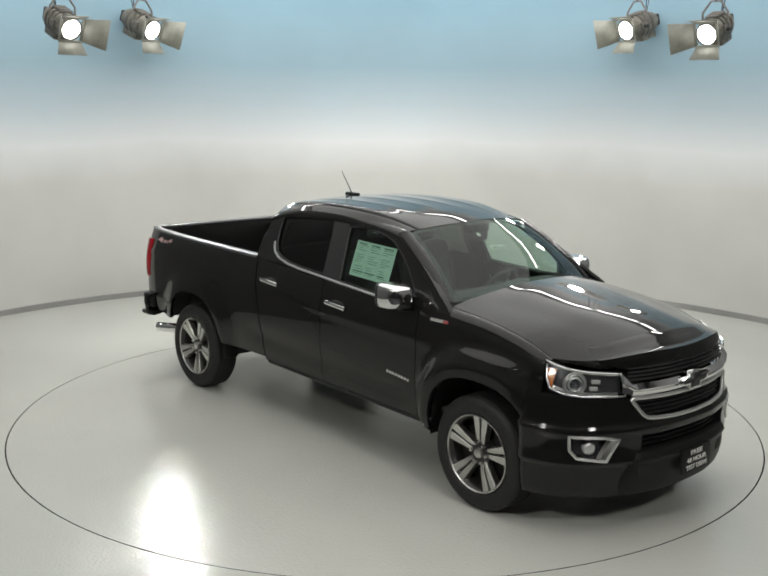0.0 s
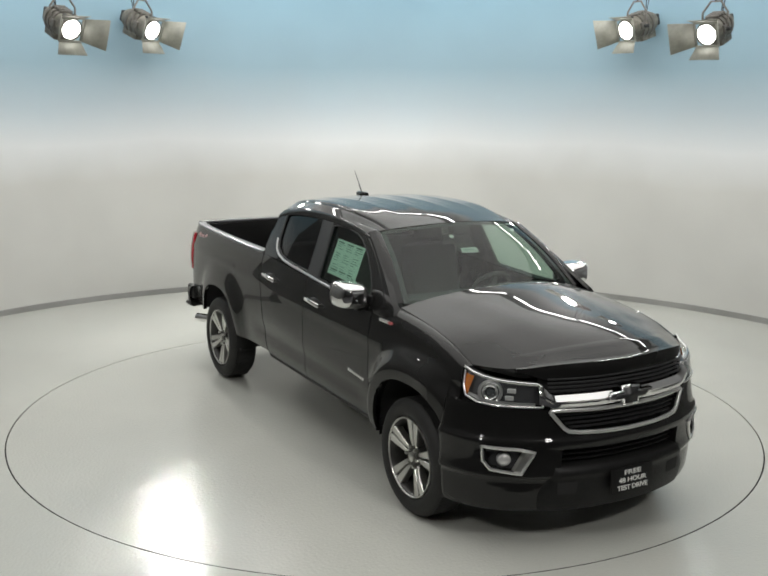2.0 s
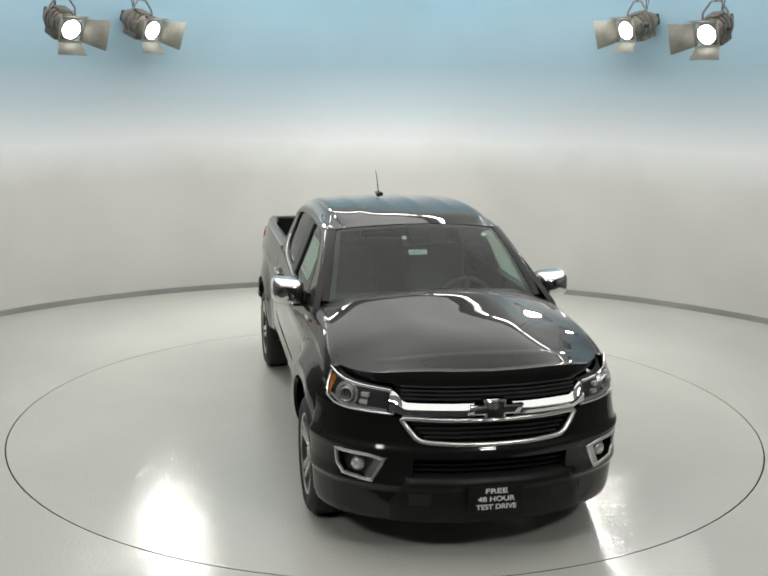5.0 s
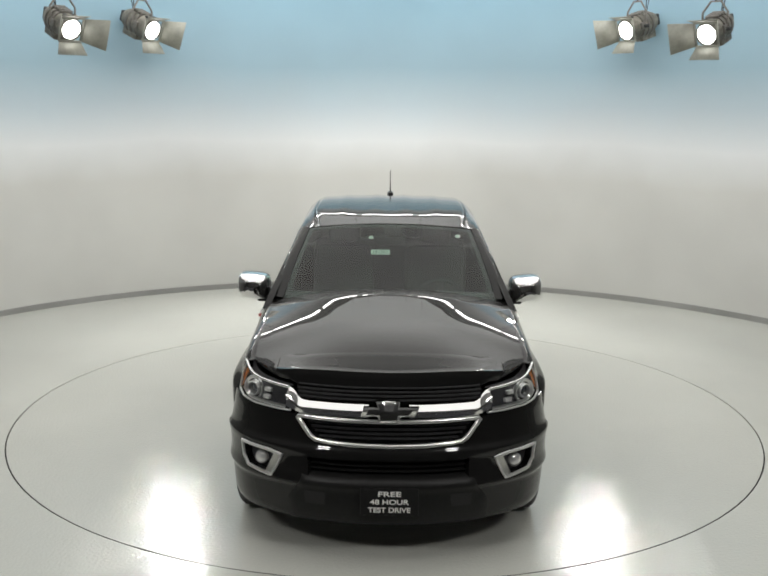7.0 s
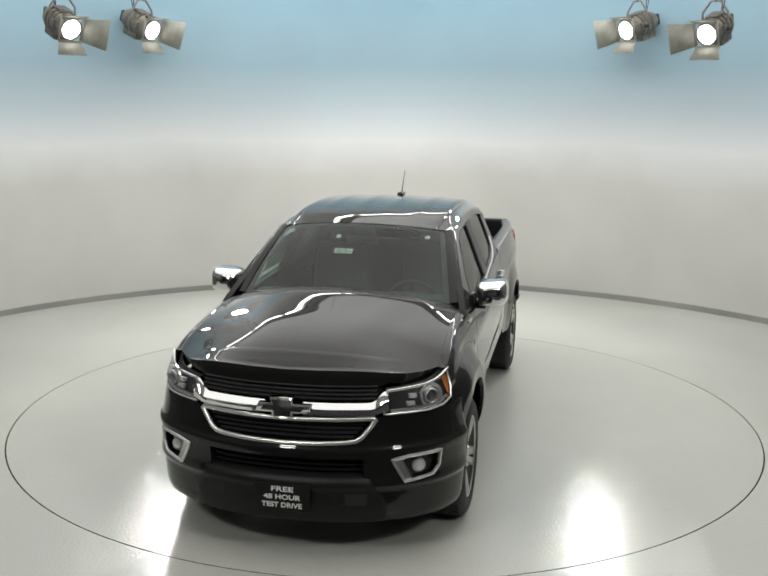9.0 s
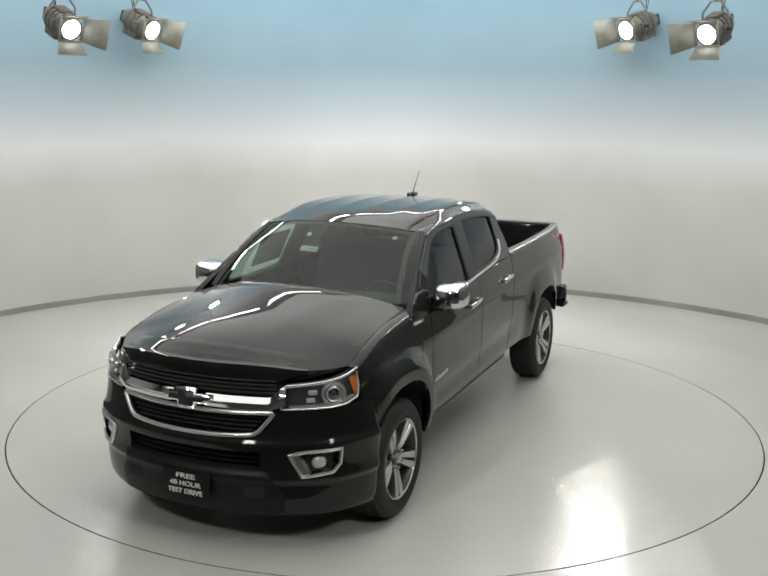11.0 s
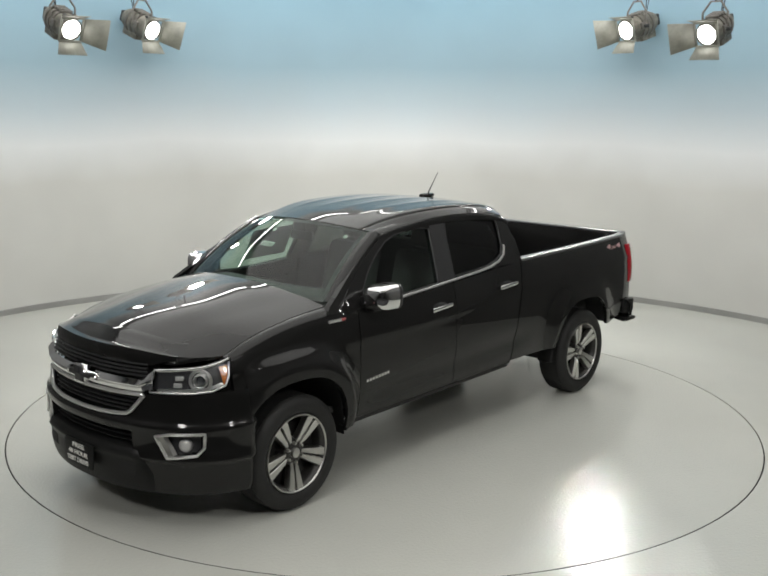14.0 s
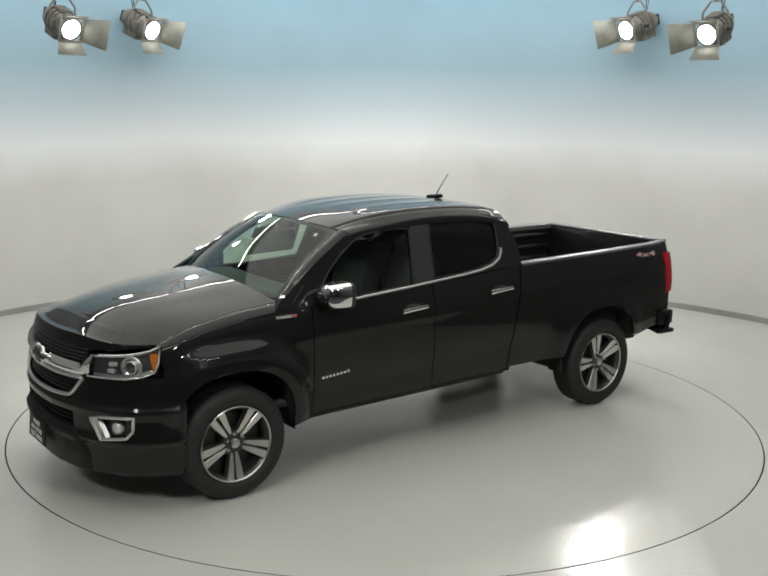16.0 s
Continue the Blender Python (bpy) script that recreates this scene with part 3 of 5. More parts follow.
def letters(text, size, m, mat, parent, name="lettering", thick=0.0015, label=""):
    cu = bpy.data.curves.new(name, "FONT")
    cu.body, cu.size, cu.align_x, cu.align_y, cu.extrude = text, size, "CENTER", "CENTER", thick
    cu.offset = size * 0.018
    tmp = bpy.data.objects.new("tmp", cu)
    me = bpy.data.meshes.new_from_object(tmp)
    bpy.data.objects.remove(tmp)
    me.transform(m)
    me.materials.clear()
    me.materials.append(mat)
    me.name = name
    ob = new(name, me)
    ob.parent = parent
    if label:
        ob["label"] = label
    return ob


truck = new("pickup_truck")
tagged(truck, "shiny black crew cab pickup truck with chrome trim on a turntable", "pickup truck")


def build_wheel(x, s, phase, out=0.0):
    """A tyre and a five twin-spoke alloy rim; s is the side."""
    hub = new("wheel")
    hub.parent = truck
    hub.location = (x, s * out, TYRE_R)
    bm = bmesh.new()
    yo, yi = 0.925, 0.665
    prof = [(0.262, yo - 0.03), (0.275, yo - 0.010), (0.300, yo - 0.002), (0.330, yo - 0.001), (0.352, yo - 0.010), (0.368, yo - 0.022), (0.3795, yo - 0.040), (0.384, yo - 0.065),
            (0.385, (yo + yi) / 2), (0.384, yi + 0.065), (0.379, yi + 0.04), (0.36, yi + 0.015), (0.30, yi), (0.262, yi + 0.03)]
    add_lathe(bm, [(r, s * y) for r, y in prof], 64, "y")
    # tread blocks and shoulder lugs
    for k in range(60):
        a = 2 * math.pi * k / 60
        for yb, w in ((0.868, 0.028), (0.832, 0.030), (0.795, 0.030), (0.758, 0.030), (0.722, 0.028)):
            da = 0.018 if int(yb * 1000) % 2 else -0.012
            m = Matrix.Rotation(-(a + da), 4, "Y")
            add_box(bm, 0.376, 0.3856, s * (yb - w / 2), s * (yb + w / 2), -0.0145, 0.0145, m=m)
    part("tyre", bm, M_TYRE, hub, "black rubber tyre with block tread", angle=50)
    bm = bmesh.new()
    add_lathe(bm, [(0.262, s * 0.700), (0.235, s * 0.720), (0.230, s * 0.870), (0.240, s * 0.896), (0.252, s * 0.909)], 64, "y")
    part("rim_barrel", bm, M_POCKET, hub, "dark inner barrel of the rim")
    bm = bmesh.new()
    add_lathe(bm, [(0.251, s * 0.908), (0.254, s * 0.914), (0.258, s * 0.916), (0.262, s * 0.914), (0.264, s * 0.895)], 64, "y")
    part("rim", bm, M_SILVER, hub, "machined silver alloy rim lip")
    bm = bmesh.new()
    add_lathe(bm, [(0.001, s * 0.800), (0.234, s * 0.800)], 48, "y")
    add_lathe(bm, [(0.001, s * 0.875), (0.055, s * 0.880), (0.085, s * 0.868), (0.10, s * 0.80)], 40, "y")
    part("hub_face", bm, M_POCKET, hub, "dark grey wheel centre behind the spokes")
    for k in range(5):
        a0 = radians(phase + 72 * k)
        # dark web between the two spokes
        bm = bmesh.new()
        rows = []
        for r, half, d in ((0.060, 0.030, 0.876), (0.10, 0.026, 0.880), (0.17, 0.032, 0.888), (0.243, 0.040, 0.896)):
            rows.append([(r, s * (d - 0.022), -half), (r, s * (d - 0.022), half), (r, s * (d - 0.08), half), (r, s * (d - 0.08), -half)])
        vs = [[bm.verts.new(p) for p in r] for r in rows]
        for a, b in zip(vs, vs[1:]):
            for q in range(4):
                bm.faces.new((a[q], a[(q + 1) % 4], b[(q + 1) % 4], b[q]))
        bm.faces.new(vs[0][::-1])
        bm.faces.new(vs[-1])
        bmesh.ops.rotate(bm, matrix=Matrix.Rotation(-a0, 3, "Y"), verts=bm.verts)
        part("spoke_web", bm, M_POCKET, hub)
        for side in (-1, 1):
            bm = bmesh.new()
            rows = []
            for r, c, half, d in ((0.066, 0.017, 0.010, 0.874), (0.10, 0.021, 0.015, 0.886), (0.15, 0.026, 0.0195, 0.894), (0.20, 0.032, 0.0235, 0.901), (0.249, 0.038, 0.027, 0.907)):
                c *= side
                rows.append([(r, s * (d - 0.05), c - half - 0.004), (r, s * (d - 0.004), c - half), (r, s * d, c - half + 0.003), (r, s * d, c + half - 0.003), (r, s * (d - 0.004), c + half), (r, s * (d - 0.05), c + half + 0.004)])
            vs = [[bm.verts.new(p) for p in r] for r in rows]
            for a, b in zip(vs, vs[1:]):
                for q in range(6):
                    bm.faces.new((a[q], a[(q + 1) % 6], b[(q + 1) % 6], b[q]))
            bm.faces.new(vs[0][::-1])
            bm.faces.new(vs[-1])
            bmesh.ops.rotate(bm, matrix=Matrix.Rotation(-a0, 3, "Y"), verts=bm.verts)
            part("spoke", bm, M_SILVER, hub, angle=25)
    for k in range(6):
        a = radians(phase + 30 + 60 * k)
        bm = bmesh.new()
        add_lathe(bm, [(0.0, s * 0.900), (0.009, s * 0.899), (0.0115, s * 0.893), (0.0115, s * 0.865)], 6, "y")
        bmesh.ops.translate(bm, vec=(0.066 * math.cos(a), 0, 0.066 * math.sin(a)), verts=bm.verts)
        part("lug_nut", bm, M_SILVER, hub)
    bm = bmesh.new()
    add_lathe(bm, [(0.0, s * 0.904), (0.022, s * 0.903), (0.032, s * 0.897), (0.034, s * 0.875)], 32, "y")
    part("centre_cap", bm, M_SILVER, hub)
    return hub


def build_side(s):
    # ---- front fender with a rolled top edge ----
    bm = bmesh.new()
    cols = sorted(dense(1.195, 2.318, 24, 1.825, 0.45) + [2.2235, 2.2265, 2.2985, 2.3015])

    def flow(x):
        if 2.225 < x < 2.30:
            return 0.900
        if x >= 2.30:
            return 1.082
        a = arch_top(x)
        if a is not None:
            return a
        return 0.44
    grid = []
    for x in cols:
        zl = flow(x)
        zs = lerp_table([(1.195, 1.15), (1.5, 1.14), (1.9, 1.095), (2.2, 1.04), (2.4, 0.99)], x)
        zs = max(zs, zl + 0.02)
        col = []
        for j in range(13):
            z = zl + (zs - zl) * j / 12
            col.append(Vector((x, s * side_y(x, z), z)))
        p0 = col[-1]
        hz, hw = hood_z(x, hood_w(x)) - 0.002, hood_w(x) + 0.006
        p2 = Vector((x, s * hw, hz))
        p1 = Vector((x, s * (abs(p0.y) - 0.012), hz - 0.01))
        for j in range(1, 9):
            t = j / 8
            col.append(p0 * (1 - t) ** 2 + p1 * 2 * t * (1 - t) + p2 * t * t)
        grid.append(col)
    add_grid(bm, grid)
    thicken(bm, (0, -s * 0.025, -0.004))
    fender = part("front_fender", bm, M_BODY, truck, "black front fender with flared wheel opening")
    # side badge
    b = side_y(1.40, 1.187) + 0.002
    e0, e1, r0, r1 = (1.356, 1.476, 1.318, 1.355) if s > 0 else (1.318, 1.438, 1.439, 1.476)
    part("engine_badge", box(e0, e1, s * b - 0.012, s * b + 0.004, 1.178, 1.196, bevel=0.002), M_TRIM, fender, "small silver badge plate")
    part("engine_badge_end", box(r0, r1, s * b - 0.012, s * b + 0.0045, 1.178, 1.196, bevel=0.002), M_BADGERED, fender, "red end of the side badge")

    # ---- doors ----
    def low(x):
        return 0.455 + (1.19 - x) / 1.85 * 0.035
    front = part("front_door", panel(dense(0.112, 1.187, 16), low, belt, s, 16), M_BODY, truck, "black front door with chrome handle")
    rear = part("rear_door", panel(dense(-0.66, 0.104, 12), low, belt, s, 16, left=lambda z: gap_x(z) + 0.006), M_BODY, truck, "black rear door with chrome handle")
    part("rocker_panel", panel(dense(-0.66, 1.36, 12), lambda x: low(x) - 0.035, lambda x: low(x) - 0.006, s, 4, depth=0.08), M_PLASTIC, truck, "black lower sill")
    # ---- handles ----
    for door, x0, x1, z in ((front, 0.190, 0.430, 1.117), (rear, -0.700, -0.455, 1.164)):
        y = side_y((x0 + x1) / 2, z)
        m = Matrix.Translation(((x0 + x1) / 2, s * (y + 0.026), z)) @ Matrix.Rotation(radians(4.5), 4, "Y")
        h = part("door_handle", box(-0.12, 0.12, -0.011, 0.011, -0.016, 0.016, bevel=0.008, m=m), M_CHROME, door, "chrome door handle")
        for e in (-0.095, 0.095):
            bm = bmesh.new()
            add_box(bm, e - 0.018, e + 0.018, -0.03, 0.004, -0.011, 0.011, bevel=0.004, m=m if s > 0 else m @ Matrix.Rotation(math.pi, 4, "X"))
            part("handle_mount", bm, M_CHROME, door)
        bm = bmesh.new()
        add_lathe(bm, [(0.001, 0.0015), (0.034, 0.0015), (0.042, -0.004)], 24, "y")
        bmesh.ops.transform(bm, matrix=Matrix.Translation(((x0 + x1) / 2, s * (y + 0.001), z)) @ Matrix.Diagonal((2.1, s, 0.8, 1)), verts=bm.verts)
        part("handle_recess", bm, M_SATIN, door)
    # name plate on the door: eight small bars
    bm = bmesh.new()
    for k in range(8):
        x = 0.905 + 0.0305 * k
        z = 0.738 - 0.0028 * k
        y = side_y(x, z)
        add_box(bm, x - 0.011, x + 0.011, s * y - 0.002, s * y + 0.003, z - 0.012, z + 0.012, bevel=0.0012)
    part("name_plate", bm, M_CHROME, front, "row of small chrome bars where the model name stands")

    # ---- cab side above the belt, one frame with two window openings ----
    def up(x, z, d=0.0):
        return Vector((x, s * (upper_y(z) + d), z))
    outer = [(-0.845, 1.318), (-0.838, 1.40), (-0.825, 1.58), (-0.806, 1.655), (-0.77, 1.700), (-0.60, 1.738), (-0.4, 1.757), (-0.1, 1.771), (0.2, 1.764), (0.45, 1.732),
             (0.65, 1.692), (0.80, 1.650), (0.95, 1.585), (1.15, 1.468), (1.32, 1.352), (1.44, 1.275), (1.47, 1.232), (1.2, 1.224), (0.80, 1.234), (0.30, 1.264), (0.0, 1.282), (-0.366, 1.307), (-0.60, 1.320)]
    wf = [(1.06, 1.262), (0.80, 1.258), (0.50, 1.274), (0.268, 1.290), (0.225, 1.50), (0.196, 1.676), (0.30, 1.690), (0.45, 1.687), (0.60, 1.668), (0.72, 1.630), (0.86, 1.545), (0.99, 1.440), (1.08, 1.340), (1.10, 1.285)]
    wr = [(0.060, 1.312), (-0.20, 1.322), (-0.38, 1.338), (-0.52, 1.366), (-0.61, 1.41), (-0.648, 1.47), (-0.668, 1.58), (-0.668, 1.67), (-0.64, 1.698), (-0.40, 1.712), (-0.15, 1.715), (-0.01, 1.708), (0.02, 1.60)]
    bm = bmesh.new()
    edges = []
    for loop in (outer, wf, wr):
        vs = [bm.verts.new(up(x, z)) for x, z in loop]
        edges += [bm.edges.new((vs[k], vs[(k + 1) % len(vs)])) for k in range(len(vs))]
    bmesh.ops.triangle_fill(bm, use_beauty=True, use_dissolve=False, edges=edges)
    thicken(bm, (0, -s * 0.045, 0))
    frame_ob = part("cab_side_frame", bm, M_BODY, truck, "black window frames and pillars of the cab", angle=30)
    # satin strip on the middle pillar
    bm = bmesh.new()
    add_grid(bm, [[up(x, z, 0.003) for x in (x0, x0 + (x1 - x0) * 0.5, x1)] for x0, x1, z in ((0.072, 0.258, 1.288), (0.052, 0.232, 1.45), (0.03, 0.20, 1.60), (0.006, 0.182, 1.70))])
    thicken(bm, (0, -s * 0.003, 0))
    part("middle_pillar_cover", bm, M_SATIN, frame_ob, "satin black cover on the middle pillar")
    for loop, mat, nm, lb in ((wf, M_SIDEGLASS, "front_door_glass", "clear greenish front door glass"), (wr, M_PRIVACY, "rear_door_glass", "dark tinted rear door glass")):
        bm = bmesh.new()
        cx, cz = sum(p[0] for p in loop) / len(loop), sum(p[1] for p in loop) / len(loop)
        rings = [[bm.verts.new(up(cx + (x - cx) * k, cz + (z - cz) * k, -0.016 + 0.010 * (1 - k * k))) for x, z in loop] for k in (1.0, 0.8, 0.55, 0.25)]
        for ra, rb in zip(rings, rings[1:]):
            for k in range(len(loop)):
                bm.faces.new((ra[k], ra[(k + 1) % len(loop)], rb[(k + 1) % len(loop)], rb[k]))
        bm.faces.new(rings[-1])
        part(nm, bm, mat, frame_ob, lb)
        bm = closed_tube([up(x, z, -0.004) for x, z in loop], 0.007, 6)
        part("window_seal", bm, M_SATIN, frame_ob)
    # chrome belt strip that climbs at the rear
    path = [(1.04, 1.240), (0.80, 1.243), (0.30, 1.273), (0.0, 1.294), (-0.25, 1.310), (-0.42, 1.328), (-0.55, 1.357), (-0.63, 1.398), (-0.664, 1.445), (-0.674, 1.475)]
    pts = []
    for k in range(len(path) - 1):
        for j in range(4):
            t = j / 4
            pts.append(up(path[k][0] * (1 - t) + path[k + 1][0] * t, path[k][1] * (1 - t) + path[k + 1][1] * t, 0.001))
    pts.append(up(*path[-1], 0.001))
    part("belt_moulding", flat_bar(pts, 0.020, 0.008, lambda p: Vector((0, s * 0.92, 0.39))), M_TRIM, frame_ob, "chrome strip under the side windows")

    # ---- mirror ----
    arm = part("mirror", box(1.005, 1.11, min(s * 0.85, s * 0.95), max(s * 0.85, s * 0.95), 1.205, 1.245, bevel=0.012), M_PLASTIC, truck, "door mirror with chrome cap")
    bm = bmesh.new()
    prof = []
    for k in range(9):
        t = k / 8
        sc = (1.0, 1.0, 0.995, 0.985, 0.965, 0.93, 0.87, 0.75, 0.45)[k]
        x = 1.000 + 0.170 * t
        ring = []
        for q in range(28):
            a = 2 * math.pi * q / 28
            c, sn = math.cos(a), math.sin(a)
            c, sn = math.copysign(abs(c) ** 0.45, c), math.copysign(abs(sn) ** 0.5, sn)
            ring.append((x, s * (0.980 + 0.116 * c * sc), 1.312 + (0.092 * sn + 0.010 * c) * sc))
        prof.append([bm.verts.new(p) for p in ring])
    for a, b in zip(prof, prof[1:]):
        for q in range(28):
            bm.faces.new((a[q], a[(q + 1) % 28], b[(q + 1) % 28], b[q]))
    bm.faces.new(prof[-1])
    part("mirror_cap", bm, M_CHROME, arm, "chrome mirror cap", angle=50)
    bm = bmesh.new()
    prof = []
    for x, sc in ((0.960, 0.88), (0.967, 0.96), (0.980, 1.0), (1.001, 1.0)):
        ring = []
        for q in range(28):
            a = 2 * math.pi * q / 28
            c, sn = math.cos(a), math.sin(a)
            c, sn = math.copysign(abs(c) ** 0.45, c), math.copysign(abs(sn) ** 0.5, sn)
            ring.append((x, s * (0.980 + 0.116 * c * sc), 1.312 + (0.092 * sn + 0.010 * c) * sc))
        prof.append([bm.verts.new(p) for p in ring])
    for a, b in zip(prof, prof[1:]):
        for q in range(28):
            bm.faces.new((a[q], a[(q + 1) % 28], b[(q + 1) % 28], b[q]))
    bm.faces.new(prof[0][::-1])
    part("mirror_shell", bm, M_SATIN, arm, "black mirror shell")
    part("mirror_base", box(-0.05, 0.05, -0.012, 0.012, -0.05, 0.06, bevel=0.01, m=Matrix.Translation((1.09, s * 0.850, 1.250))), M_PLASTIC, arm)

    # ---- bed side ----
    def blow(x):
        a = arch_top(x)
        if a is not None and x < -1.775:
            a = max(a, 0.575)
        return a if a is not None else (0.505 if x > -1.7 else 0.575 + 0.05 * smoothstep(-2.3, -2.7, x))

    def btop(x):
        return 1.333 + (x + 0.84) / -1.9 * 0.028
    cols = dense(-2.785, -0.700, 26, -1.775, 0.445)
    bed = part("bed_side", panel(cols, blow, btop, s, 18, right=lambda z: gap_x(z) - 0.007), M_BODY, truck, "black cargo bed side with flared wheel opening")
    bm = bmesh.new()
    rows = []
    for k in range(15):
        x = -0.855 - 1.935 * k / 14
        y, z = side_y(x, btop(x)), btop(x)
        rows.append([(x, s * (y + 0.004), z - 0.012), (x, s * (y + 0.001), z + 0.006), (x, s * (y - 0.012), z + 0.014), (x, s * (y - 0.060), z + 0.015), (x, s * (y - 0.078), z + 0.008), (x, s * (y - 0.082), z - 0.03)])
    add_grid(bm, rows)
    part("bed_rail_cap", bm, M_RAILCAP, bed, "grey-black plastic cap on the bed rail")
    letters("4x4", 0.105, Matrix.Translation((-2.40, s * (side_y(-2.40, 1.275) + 0.002), 1.285)) @ Matrix.Rotation(radians(90), 4, "X") @ Matrix.Rotation(radians(180 if s > 0 else 0), 4, "Y")
            @ Matrix.Rotation(radians(-10), 4, "X") @ Matrix.Diagonal((1.75, 0.62, 1, 1)), M_DECAL, bed, "bed_decal", 0.001, "silver and red four-wheel-drive decal")
    # inner bed wall with long ribs
    bm = bmesh.new()
    rows = []
    for k in range(25):
        z = 0.86 + 0.47 * k / 24
        rib = 0.014 if k % 6 in (2, 3) else 0.0
        rows.append([(x, s * (0.715 - rib), z) for x in (-0.90, -1.4, -2.0, -2.74)])
    add_grid(bm, rows)
    thicken(bm, (0, s * 0.02, 0))
    part("bed_inner_wall", bm, M_PLASTIC, bed, "black ribbed bed liner wall", angle=20)
    # tail lamp
    bm = bmesh.new()
    rows = []
    for k in range(9):
        z = 0.905 + 0.370 * k / 8
        bulge = 0.010 * math.sin(math.pi * k / 8) ** 0.5
        ring = []
        for x, dy in ((-2.695, 0.003), (-2.72, 0.006 + bulge * 0.6), (-2.755, 0.010 + bulge), (-2.79, 0.0 + bulge), (-2.815, -0.045), (-2.82, -0.10), (-2.82, -0.15)):
            ring.append((x - 0.02 * smoothstep(1.3, 0.9, z), s * (lerp_table(PLAN, max(x, -2.77)) + lerp_table(SECT, z) * 0.6 + dy), z))
        rows.append(ring)
    add_grid(bm, rows)
    thicken(bm, (0.03, -s * 0.03, 0))
    part("tail_lamp", bm, M_RED, truck, "red tail lamp wrapped round the rear corner")
    # wheel wells
    for c, a, b in ARCHES:
        bm = bmesh.new()
        rows = []
        for k in range(25):
            t = math.pi * k / 24
            rows.append([(c + (a + 0.03) * math.copysign(abs(math.cos(t)) ** (2 / ARCH_N), math.cos(t)), s * y, max(ARCH_Z - 0.02 + (b + 0.04) * math.sin(t) ** (2 / ARCH_N), 0.585 if c < 0 and k > 12 else 0.0)) for y in (0.90, 0.70, 0.52)])
        add_grid(bm, rows)
        cv = [bm.verts.new((r[2][0], r[2][1], r[2][2])) for r in rows]
        bm.faces.new(cv)
        part("wheel_well", bm, M_LINER, truck, "dark plastic wheel well")
    # mud flap strip before the rear wheel
    part("splash_guard", box(-1.335, -1.30, min(s * 0.74, s * 0.88), max(s * 0.74, s * 0.88), 0.36, 0.56, bevel=0.008), M_PLASTIC, truck)


